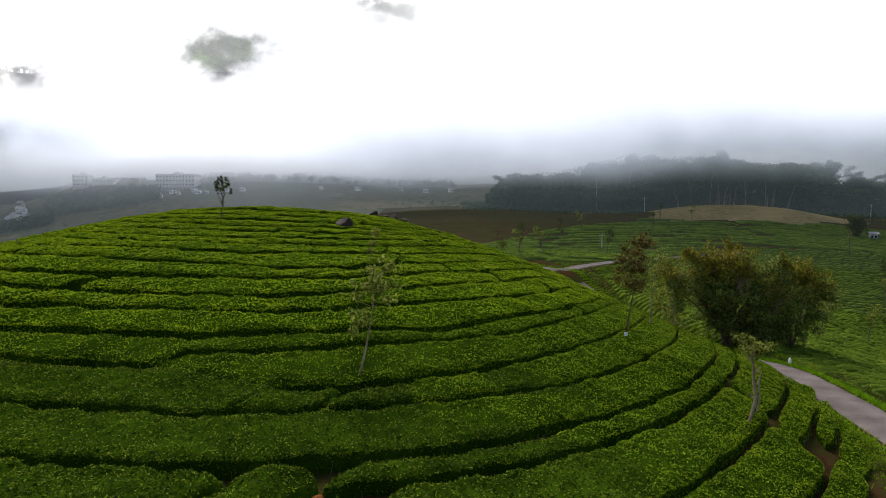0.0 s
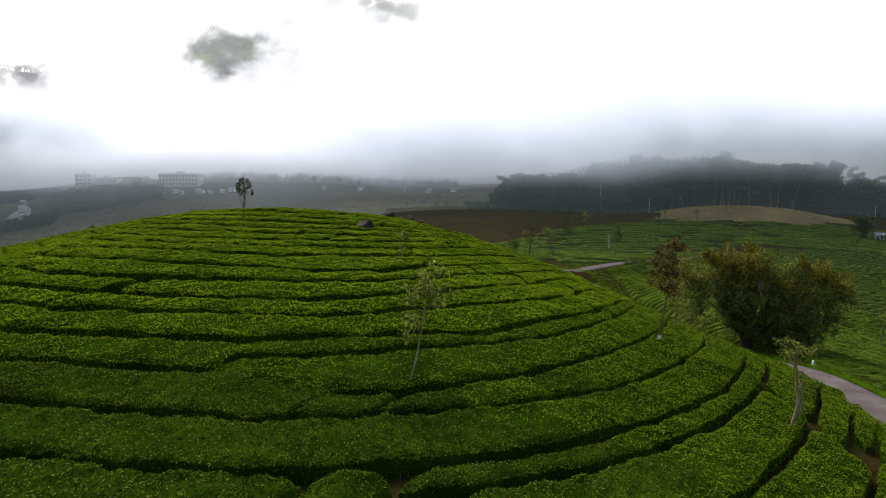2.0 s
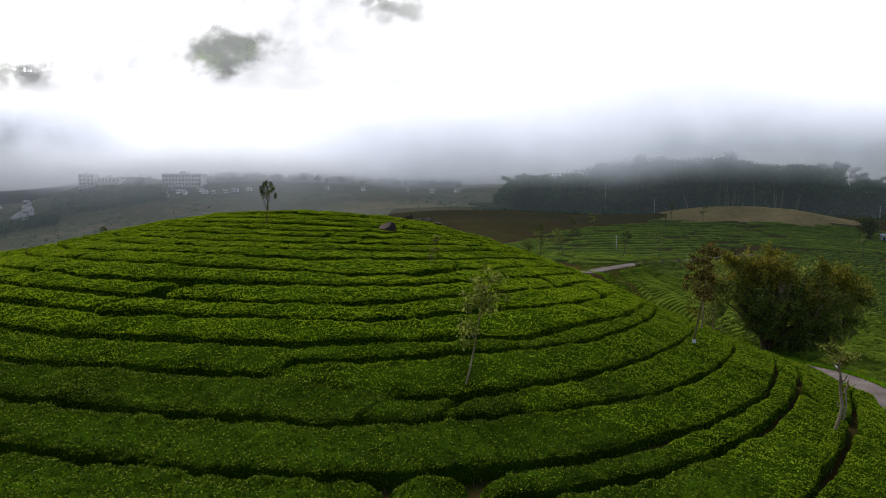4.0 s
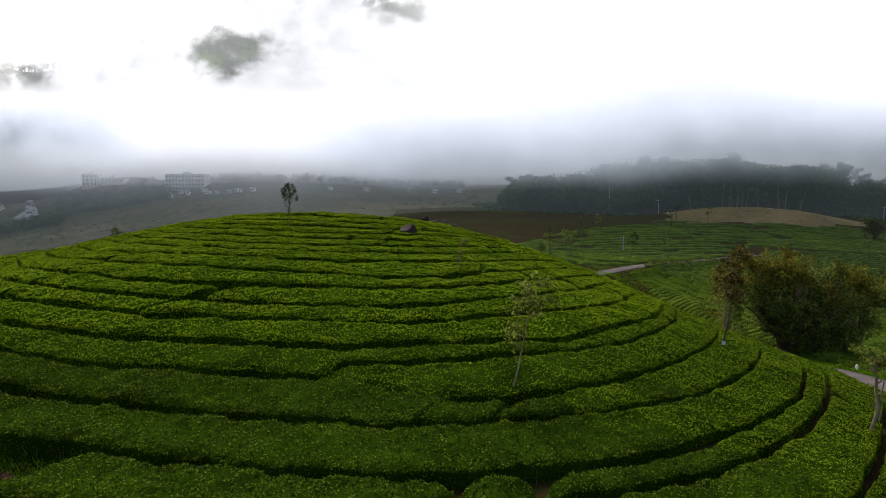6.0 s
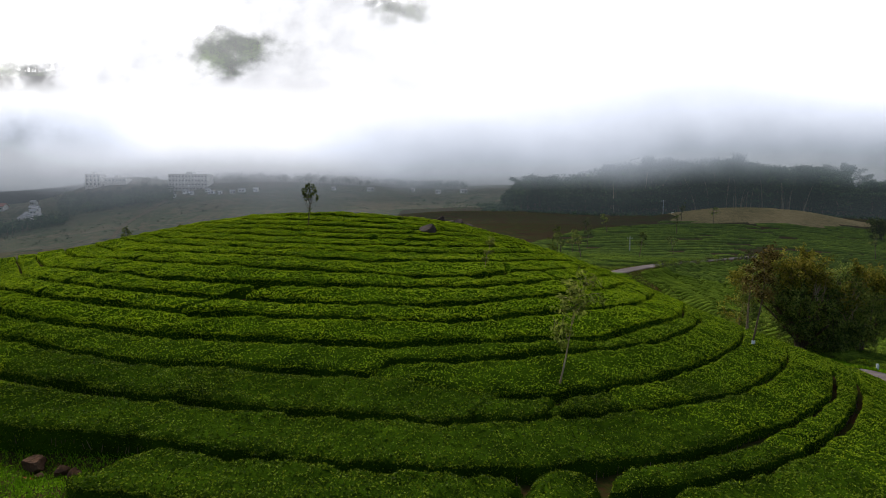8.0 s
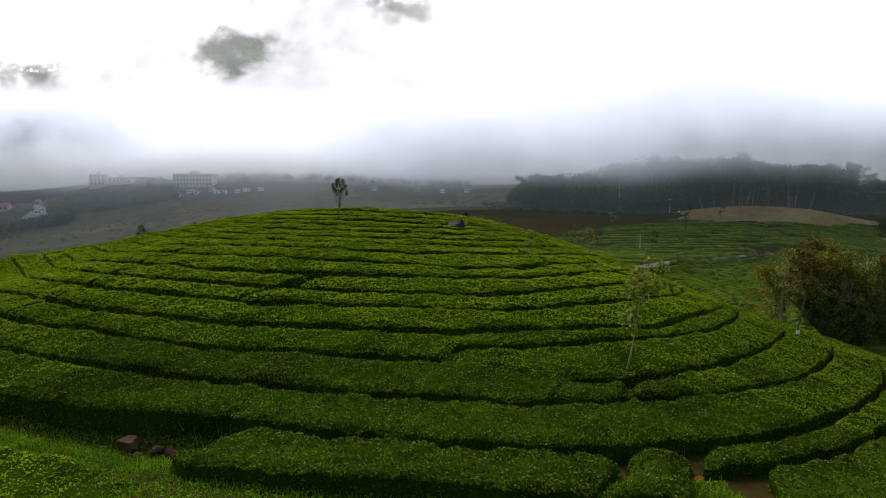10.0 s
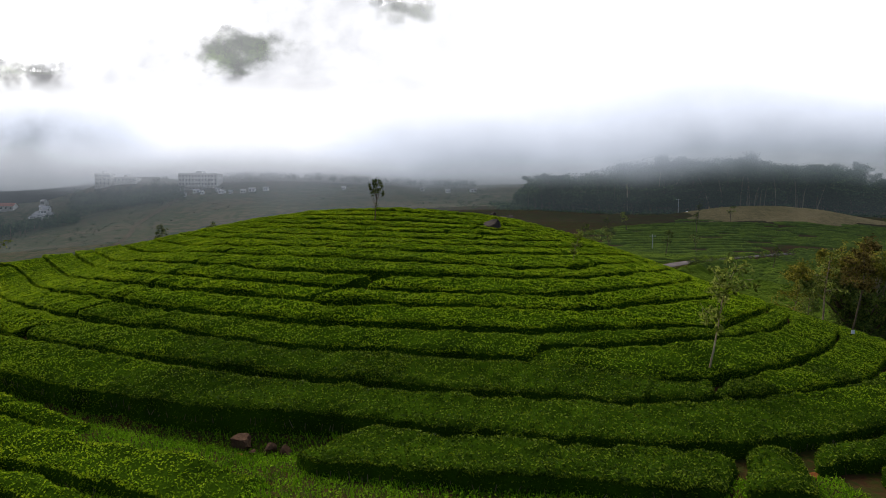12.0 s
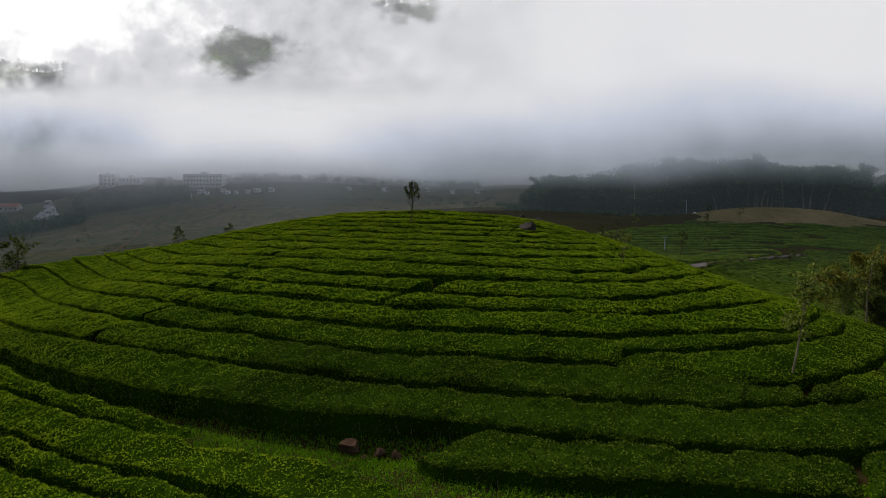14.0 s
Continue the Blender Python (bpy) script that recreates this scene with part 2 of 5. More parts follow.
def country(x, y):
    x, y = np.asarray(x, float), np.asarray(y, float)
    z = 46.6 + 0 * x
    xc, yc = np.clip(x, -420, 420), np.clip(y, -20, 620)
    for k, c in enumerate(SWELLS_NEAR):
        z = z + c * np.exp(-((xc + 90 - 70 * (k // 4)) ** 2 + (yc - 20 - 70 * (k % 4)) ** 2) / 7200)
    for k, c in enumerate(SWELLS_FAR):
        z = z + c * np.exp(-((xc + 330 - 140 * (k // 4)) ** 2 + (yc - 60 - 170 * (k % 4)) ** 2) / 39200)
    z = z + 6.6 * np.exp(-(((x - 118) / 41) ** 2 + ((y - 246) / 19) ** 2) ** 1.3)      # the bare brown knoll
    z = z + 10.0 * np.exp(-((x + 262) ** 2 + (y - 468) ** 2) / 1600)      # the annexe's rise
    z = z - 4.6 * np.exp(-((x - 50) / 45) ** 2 - ((y - 172) / 26) ** 2)      # the dip behind the branch road
    return z + np.maximum(y - 620, 0) * 0.05


ROAD_LINE = [(20.0, 12.0, 2.3), (24.3, 29.0, 1.5), (26.0, 38.0, 1.2), (27.6, 48.0, 0.6), (28.0, 58.0, -0.8), (27.5, 70.0, -1.8), (26.0, 84.0, -2.2), (24.0, 96.0, -0.2), (19.5, 105.5, 2.6), (10.0, 112.0, 3.1), (-6.0, 122.0, 3.4)]
BRANCH_LINE = [(20.5, 105.0, 2.6), (28.0, 113.5, 2.7), (36.0, 123.0, 2.5), (44.0, 134.0, 1.9), (60.0, 152.0, 0.9), (88.0, 176.0, 0.2)]


def spline(knots, n):
    k = np.asarray(knots, float)
    k = np.concatenate([[2 * k[0] - k[1]], k, [2 * k[-1] - k[-2]]])
    out = []
    m = len(k) - 3
    for s in np.linspace(0, m - 1e-6, n):
        i, t = int(s), s - int(s)
        a, b, c, d = k[i:i + 4]
        out.append(0.5 * (2 * b + (c - a) * t + (2 * a - 5 * b + 4 * c - d) * t * t + (3 * b - a - 3 * c + d) * t ** 3))
    return np.array(out)


ROAD, BRANCH = spline(ROAD_LINE, 140), spline(BRANCH_LINE, 80)


def ground(x, y):
    """Height of the bare ground."""
    x, y = np.asarray(x, float), np.asarray(y, float)
    shape = ((x + 20) / 48) ** 4 + ((y - 47) / 40) ** 4
    w = 1 - smooth(0.85, 1.9, shape)
    level, bearing = poly(TERRACE, np.clip(x, -70, 30), np.clip(y, 12, 80)), np.degrees(np.arctan2(y - 76, x + 18)) % 360
    cleft = 0.55 * np.exp(-((level + 0.2) / 0.55) ** 2) * (1 - smooth(266, 274, bearing)) * smooth(225, 240, bearing)      # the grassy gully
    z = w * (hill_top(x, y) - 0.5 - cleft) + (1 - w) * country(x, y)
    flat = np.stack([x.ravel(), y.ravel()], 1)
    zz = z.ravel().copy()
    for line in (ROAD, BRANCH):
        near = (flat[:, 0] > line[:, 0].min() - 9) & (flat[:, 0] < line[:, 0].max() + 9) & (flat[:, 1] > line[:, 1].min() - 9) & (flat[:, 1] < line[:, 1].max() + 9)
        if near.any():
            q = flat[near]
            d = ((q[:, None, :] - line[None, :, :2]) ** 2).sum(-1)
            k = d.argmin(1)
            r = np.sqrt(d.min(1))
            b = 1 - smooth(1.6, 6.0, r)
            zz[near] = zz[near] * (1 - b) + b * line[k, 2]
    return zz.reshape(x.shape)


def at_ground(x, y):
    return float(ground(np.array([x]), np.array([y]))[0])


gx = np.concatenate([np.linspace(-1500, -460, 14), np.linspace(-440, -82, 60), np.linspace(-80, 42, 245), np.linspace(44, 130, 87), np.linspace(134, 440, 60), np.linspace(460, 1500, 14)])
gy = np.concatenate([np.linspace(-400, 2, 16), np.linspace(4, 112, 217), np.linspace(113, 260, 110), np.linspace(264, 640, 80), np.linspace(660, 1900, 16)])
X, Y = np.meshgrid(gx, gy)
Z = ground(X, Y) + np.where((X > -80) & (X < 130) & (Y < 260), 0.05 * bumps(X, Y, 0.9, 4), 0.4 * bumps(X, Y, 14, 5))
sheet = mesh_of("ground", np.stack([X, Y, Z], -1).reshape(-1, 3), grid_faces(*X.shape), M_SOIL)
sheet.materials.append(M_SLOPE)
sheet.materials.append(M_KNOLL)
fx, fy = X[:-1, :-1].ravel(), Y[:-1, :-1].ravel()
kind_of = np.where(((fy > 262) & ((fx < -4 + 26 * bumps(fx, fy, 16, 33)) | (fy > 296))) | (fx < -125) | (fx > 240) | ((fx < 10) & (fy > 150)) | ((fx < 85) & (fy > 296)), 1, 0)
kind_of = np.where(((fx - 118) / 50) ** 2 + ((fy - 246) / 21) ** 2 < 1 + 0.15 * bumps(fx, fy, 9, 31), 2, kind_of)
kind_of = np.where((fy > 164 + 212 * fx / fy + 5 * bumps(fx, fy, 11, 35)) & (fx > -30) & (fx < 85) & (fy > 140) & (fy < 300), 0, kind_of)
sheet.polygons.foreach_set("material_index", kind_of.astype(np.int32))
tagged(new("ground", sheet), "hilly ground of dark soil and rough grass", "ground", kind="structure")


def ribbon(line, half, lift, material_, name, label, ragged=0.12):
    d = np.gradient(line[:, :2], axis=0)
    d /= np.linalg.norm(d, axis=1)[:, None]
    nrm = np.stack([d[:, 1], -d[:, 0]], 1)
    cols = np.array([-1.0, -0.97, -0.6, 0.0, 0.6, 0.97, 1.0])
    drop = np.array([-0.12, 0, 0.02, 0.04, 0.02, 0, -0.12])
    s = np.arange(len(line))
    v = []
    for c, z in zip(cols, drop):
        off = half * c + (ragged * bumps(s * 1.0, s * 0 + c * 3, 2.0, 8) if abs(c) > 0.9 else 0)
        v.append(np.column_stack([line[:, 0] + nrm[:, 0] * off, line[:, 1] + nrm[:, 1] * off, line[:, 2] + lift + z + 0 * s]))
    v = np.stack(v, 1).reshape(-1, 3)
    return tagged(new(name, mesh_of(name, v, grid_faces(len(line), len(cols)), material_)), label, "road", kind="structure")


ribbon(ROAD, 1.45, 0.09, M_ASPHALT, "road", "narrow worn grey asphalt estate road with ragged edges")
ribbon(BRANCH, 1.6, 0.10, M_ASPHALT, "road", "narrow grey asphalt branch road along the tea field")

# Tea hedges on the hill: bands between picking paths that follow the slope
CENTRE = (-18.0, 76.0)


def reach(theta, level):
    """How far from the hill's centre the path of that level runs, for each angle (degrees)."""
    a = np.radians(theta)
    dx, dy = np.cos(a), np.sin(a)
    steps = np.linspace(2.5, 72, 280)[:, None]
    x, y = CENTRE[0] + steps * dx, CENTRE[1] + steps * dy
    s = poly(TERRACE, x, y)
    s = np.minimum.accumulate(s, axis=0) - 1e-4 * steps
    out = np.empty(len(a))
    level = np.broadcast_to(level, len(a))
    for k in range(len(a)):
        out[k] = np.interp(-level[k], -s[:, k], steps[:, 0])
    return out


def level_at(path, theta):
    """The level of a path at each angle: one level all along, or (angle, level, angle, level, ...)."""
    return np.interp(theta, path[::2], path[1::2]) if isinstance(path, tuple) else np.full(len(theta), float(path))


def usual(path):
    return sum(path[1::2]) / len(path[1::2]) if isinstance(path, tuple) else path


def hedge(lo, hi, t0, t1, label, step=0.17, gap=0.24, leaves=230, leaf=0.085, seed=0, slant=0.5):
    """One hedge between the paths lo (outer) and hi (inner), from angle t0 to t1."""
    base, inner = usual(lo), usual(hi)
    r = np.random.default_rng(1000 + seed)
    mean = reach(np.array([(t0 + t1) / 2]), (base + inner) / 2)[0]
    n = max(6, int(mean * radians(t1 - t0) / step))
    th = np.linspace(t0, t1, n)
    def edges(ta, tb):
        return reach(ta, level_at(lo, th)), reach(tb, level_at(hi, th))

    r0, r1 = edges(th, th)
    turn_ = slant * np.median(r0 - r1) / mean * 57 / 2
    r0, r1 = edges(th - turn_, th + turn_)
    width = np.median(r0 - r1)
    along = np.radians(th - t0) * (r0 + r1) / 2
    m = max(8, int(width / step))
    wob = 0.16 * bumps(along, along * 0 + seed * 7.3, 1.7, 1) + 0.08 * bumps(along, along * 0 + seed * 3.1, 0.5, 2)
    wob2 = 0.16 * bumps(along, along * 0 + seed * 5.7, 1.7, 3) + 0.08 * bumps(along, along * 0 + seed * 9.1, 0.5, 4)
    open_ = np.maximum(0.5 + 0.5 * smooth(210, 242, th), 0) * (1 - 0.35 * smooth(290, 312, th))
    wob, wob2 = wob * (0.15 + 0.85 * open_) * (1 - 0.5 * smooth(288, 305, th)), wob2 * (0.15 + 0.85 * open_) * (1 - 0.5 * smooth(288, 305, th))
    g = gap * open_ * np.maximum(1 + 0.75 * bumps(along, along * 0 + seed, 2.6, 6) + 0.3 * bumps(along, along * 0 + seed, 0.8, 7), 0.1) / 2
    end = np.minimum(along, along[-1] - along)
    low_ = base < -0.3
    pinch = (0.85 if low_ else 0.65) * (1 - np.sqrt(np.clip(1 - (1 - np.clip(end / (min(1.2, along[-1] * 0.28) if low_ else 0.8), 0, 1)) ** 2, 0, 1)))
    a, b = r0 - g + wob * 0.9 - pinch * width * 0.4, r1 + g + wob2 * 0.9 + pinch * width * 0.4
    v = np.linspace(0, 1, m)
    v = v + 0.09 * np.sin(2 * np.pi * v) * -1
    rad = a[:, None] * (1 - v) + b[:, None] * v
    ang = np.radians(th[:, None] + 2 * turn_ * (v - 0.5)[None, :])
    x, y = CENTRE[0] + rad * np.cos(ang), CENTRE[1] + rad * np.sin(ang)
    edge = np.minimum(a[:, None] - rad, rad - b[:, None])
    edge = np.minimum(edge, end[:, None])
    prof = np.sqrt(np.clip(1 - (1 - np.clip(edge / 0.42, 0, 1)) ** 2, 0, 1))
    bare = hill_top(x, y) - 0.52
    tall = 0.13 + (0.56 if base > 4 else 0.47) * (1 - 0.4 * smooth(-232, -206, -th))[:, None] * (1 if t0 > 215 else smooth(0, 5, along + 0.5)[:, None]) * (1 if t1 < 335 else smooth(0, 5, along[-1] - along + 0.5)[:, None])
    if low_:
        tall = tall * (0.6 + 0.4 * smooth(0, 1.3, end))[:, None]
    if base < -0.7 and t1 < 272:
        tall = tall * smooth(-0.5, 5, along[-1] - along)[:, None] + 0.02
    top = tall + 0.08 * bumps(x, y, 1.3, 11) + 0.10 * bumps(x, y, 0.36, 12) + 0.07 * bumps(x, y, 4.5, 13)
    floor_ = 0.5 + 0.2 * (1 - open_[:, None])
    prof = np.where(edge > 1e-6, floor_ + (1 - floor_) * prof, 0)
    step_up = (0.075 if base > 6.5 else 0.055 if base > 2.5 else 0.03) * open_[:, None] * (0.5 - v)[None, :]
    z = bare + prof * (top + 2 * step_up * np.minimum(1, width / 1.6))
    hem = 0.65 if base < 1 and t1 < 346 else 0.2
    z[:, 0], z[:, -1], z[0], z[-1] = bare[:, 0] - hem, bare[:, -1] - hem, bare[0] - hem, bare[-1] - hem
    verts = np.stack([x, y, z], -1).reshape(-1, 3)
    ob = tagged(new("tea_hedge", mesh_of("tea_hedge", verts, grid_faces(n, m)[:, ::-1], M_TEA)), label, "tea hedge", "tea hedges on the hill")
    area = along[-1] * width
    k = int(area * leaves)
    u, w = r.uniform(0, n - 1.001, k), r.uniform(0, m - 1.001, k)
    face = r.uniform(size=k) < 0.22
    w = np.where(face, r.uniform(0.25, 1.6, k), w)
    i, j = u.astype(int), w.astype(int)
    fu, fw = (u - i)[:, None], (w - j)[:, None]
    P = verts.reshape(n, m, 3)
    c = P[i, j] * (1 - fu) * (1 - fw) + P[i + 1, j] * fu * (1 - fw) + P[i, j + 1] * (1 - fu) * fw + P[i + 1, j + 1] * fu * fw
    c[:, 2] += r.uniform(-0.02, 0.07, k)
    lv, lf = leaf_quads(c, leaf, leaf * 0.5, r, up=0.5)
    # Leaf colour paints a bright crest and left flank, a shaded foot.
    leaf_mat = M_SUNLIT_LEAF if base > 4 or t1 < 248 or (base < -0.7 and t1 < 272) else M_TEA_LEAF if base > 2.3 or t1 < 262 else M_SHADED_LEAF
    # young marks leaves whose colour paints in the better lit flanks.
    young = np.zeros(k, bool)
    if leaf_mat is M_SHADED_LEAF:
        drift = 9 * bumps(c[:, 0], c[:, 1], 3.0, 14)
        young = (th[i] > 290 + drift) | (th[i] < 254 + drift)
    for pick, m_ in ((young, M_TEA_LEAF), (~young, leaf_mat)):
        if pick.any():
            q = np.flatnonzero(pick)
            part("foliage", mesh_of("foliage", lv.reshape(-1, 4, 3)[q].reshape(-1, 3), np.arange(len(q) * 4).reshape(-1, 4), m_, flat=True), ob, "glossy yellow-green tea leaves, bright light put into the colour" if m_ is not M_SHADED_LEAF else "dark green tea leaves, shade put into the colour")
    if base < 2:
        sticks = []
        for q in np.arange(0.6, along[-1] - 0.6, 0.3):
            i0 = min(int(np.searchsorted(along, q)), n - 1)
            p0 = P[i0, 1] * 0.6 + P[i0, 0] * 0.4
            foot = np.array([p0[0] + r.normal() * 0.05, p0[1] + r.normal() * 0.05, bare[i0, 0] - 0.05])
            tip = foot + np.array([r.normal() * 0.08, r.normal() * 0.08, r.uniform(0.2, 0.38)])
            sticks.append(tube(np.array([foot, tip]), [0.016, 0.010], 4))
        if sticks:
            part("woody_base", mesh_of("woody_base", *joined(sticks), M_BARK), ob, "bare woody stems at the hedge foot")["kind"] = "stuff"
    return ob


# the picking paths: angle and level, turn by turn
P0 = (225, -0.3, 250, -0.25, 258, -0.16, 262, -0.06, 268, 0.15, 272, 0.08, 276, -0.03, 283, -0.1, 291, 0.06, 298, 0.02, 304, -0.1, 314, 0.0)
P1 = (225, 0.9, 234, 1.0, 243, 1.4, 252, 1.56, 265, 1.66, 272, 1.56, 280, 1.33, 288, 1.38, 297, 1.22, 305, 1.15, 320, 1.2)
P2 = (277.5, 2.92, 281.2, 2.3, 283, 2.12, 287, 2.1, 293, 2.28, 303, 2.4, 320, 2.4)
P3 = (196, 2.8, 220, 2.9, 240, 2.8, 256, 3.0, 266, 2.83, 271, 2.98, 276, 2.92)
P4 = (277, 3.46, 284, 3.48, 288, 3.6, 293, 3.58, 297, 3.48, 309, 3.65)
P5 = (196, 4.08, 265, 4.06, 271, 4.2, 289, 4.2, 292, 4.05, 296, 4.15, 311, 4.17)
P6 = (246, 5.2, 261, 5.22, 265, 5.0, 267.5, 5.28, 276, 5.25, 281, 5.17, 288, 5.42, 296, 5.4, 303, 5.25, 313, 5.3)
P7 = (233, 6.25, 253, 6.13, 263, 6.18, 268, 6.15, 281, 6.05, 286, 6.15, 288, 6.3, 302, 6.45)
P8 = (204, 6.95, 227, 7.2, 252, 7.2, 257, 7.0, 263, 7.12, 276, 7.18, 281, 7.07, 287, 7.2, 291, 7.33, 302, 7.35)
P9 = (195, 8.0, 226, 8.3, 261, 8.35, 267, 8.2, 276, 8.15, 281, 7.9, 288, 7.83, 296, 8.27, 301, 8.25)
P10 = (224, 9.1, 246, 9.33, 264, 9.3, 274, 9.2, 281, 9.12, 301, 9.23)
# outer path, inner path, and the angles at which the hedge is cut across
BANDS = [
    (P0, P1, (189, 229, 345)),
    (P1, P3, (184, 244.6, 271)),
    (P1, P2, (267.5, 281.8)),
    (P1, P2, (281.0, 284.6, 348)),
    (P2, P4, (277.0, 349)),
    (P3, P5, (181, 245.7, 278.0)),
    (P4, P5, (277.4, 311.3, 350)),
    (P5, P6, (178, 247.5, 351)),
    (P6, P7, (176, 246.6, 264.2, 320, 352)),
    (P7, P8, (174, 245.6, 266.2)), (P7, P8, (267.6, 311.4, 353)),
    (P8, P9, (173, 243.5, 304, 354)),
    (P9, P10, (180, 242.5, 298, 355)),
    (P10, 10.03, (180, 233, 299, 355)),
    (10.03, 10.7, (180, 226, 270, 318, 356)),
    (10.7, 11.39, (180, 238, 285, 330, 358)),
    (11.39, 12.05, (180, 230, 279, 327, 360)),
    (12.05, 12.7, (180, 241, 293, 360)),
    (12.7, 13.4, (180, 252, 315, 360)),
    (13.4, 14.2, (180, 275, 360)),
    (14.2, 15.2, (180, 250, 310, 360)),
    # lower slope, towards the road
    (-1.3, P0, (268.0, 280.6, 283.1)), (-0.65, P0, (283.9, 313, 344)),
    (-2.04, -0.65, (284.4, 309, 341)),
    (-3.46, -2.04, (292, 306.3)),
    (-2.86, -2.04, (306.6, 338)),
    (-3.46, -2.86, (308.6, 335)),
    (-4.3, -3.46, (295, 307.2, 325)),
    # lower slope beyond the grassy gully
    (-1.45, -0.76, (220, 258)),
    (-2.8, -1.45, (220, 243, 267)),
    (-3.56, -2.8, (222, 263)),
    (-4.6, -3.56, (224, 270)),
]
count = 0
for lo, hi, cuts in BANDS:
    for t0, t1 in zip(cuts[:-1], cuts[1:]):
        base = usual(lo)
        far = base > 4.5
        tone = "clipped tea hedge with yellow-green leaf in a painted sunlit tone" if base > 4 else "thick clipped dark green tea hedge beside a narrow picking path"
        hedge(lo, hi, t0 + 0.06, t1 - 0.06, tone, step=0.24 if far else 0.17, leaves=130 if far else 240 if base < 2.3 else 210, leaf=0.14 if far else 0.115, gap=0.16 if base < -0.3 and t1 < 272 else 0.34 if base < -0.3 else 0.5 if base > 7 else 0.4 if far else 0.28, seed=count)
        count += 1

# Cloud and mist in the valley, mountain behind
def cloud_sheet(name, label, y, x0, x1, z0, z1, build):
    v = np.array([(x0, y, z0), (x1, y, z0), (x1, y, z1), (x0, y, z1)], float)
    m = bpy.data.materials.new(name)
    m.use_nodes = True
    n, l = m.node_tree.nodes, m.node_tree.links
    n.remove(n["Principled BSDF"])
    sep = n.new("ShaderNodeSeparateXYZ")
    geo = n.new("ShaderNodeNewGeometry")
    l.new(geo.outputs["Position"], sep.inputs[0])

    def put(x, socket):
        if isinstance(x, (int, float)):
            socket.default_value = x
        else:
            l.new(x, socket)

    def calc(op, a, b=0.0, c=0.0):
        k = n.new("ShaderNodeMath")
        k.operation = op
        for v_, s_ in zip((a, b, c), k.inputs):
            put(v_, s_)
        return k.outputs[0]

    def blur(size, detail=6, sx=1.0, sz=1.0, shift=0.0):
        mp = n.new("ShaderNodeMapping")
        mp.inputs["Scale"].default_value = (sx / size, 1 / size, sz / size)
        mp.inputs["Location"].default_value = (shift, shift, 0)
        l.new(geo.outputs["Position"], mp.inputs[0])
        t = n.new("ShaderNodeTexNoise")
        t.inputs["Scale"].default_value, t.inputs["Detail"].default_value = 1.0, detail
        l.new(mp.outputs[0], t.inputs["Vector"])
        return t.outputs[0]

    def ease(x, a, b):
        k = n.new("ShaderNodeMapRange")
        k.interpolation_type = "SMOOTHSTEP"
        put(x, k.inputs[0])
        k.inputs[1].default_value, k.inputs[2].default_value = a, b
        return k.outputs[0]

    alpha, tone, colours = build(sep.outputs[0], sep.outputs[2], calc, blur, ease)
    ramp = n.new("ShaderNodeValToRGB")
    e = ramp.color_ramp.elements
    e[0].position, e[0].color = colours[0][0], (*colours[0][1], 1)
    e[1].position, e[1].color = colours[-1][0], (*colours[-1][1], 1)
    for p, c in colours[1:-1]:
        e.new(p).color = (*c, 1)
    put(tone, ramp.inputs[0])
    em, tr, mix = n.new("ShaderNodeEmission"), n.new("ShaderNodeBsdfTransparent"), n.new("ShaderNodeMixShader")
    l.new(ramp.outputs[0], em.inputs[0])
    put(alpha, mix.inputs[0])
    l.new(tr.outputs[0], mix.inputs[1])
    l.new(em.outputs[0], mix.inputs[2])
    l.new(mix.outputs[0], n["Material Output"].inputs[0])
    return tagged(new(name, mesh_of(name, v, [(0, 1, 2, 3)], m)), label, "cloud", kind="structure")


def sky_plain(x, z, calc, blur, ease):
    return 1.0, 0.5, [(0.0, (1.6, 1.6, 1.6)), (1.0, (1.6, 1.6, 1.6))]


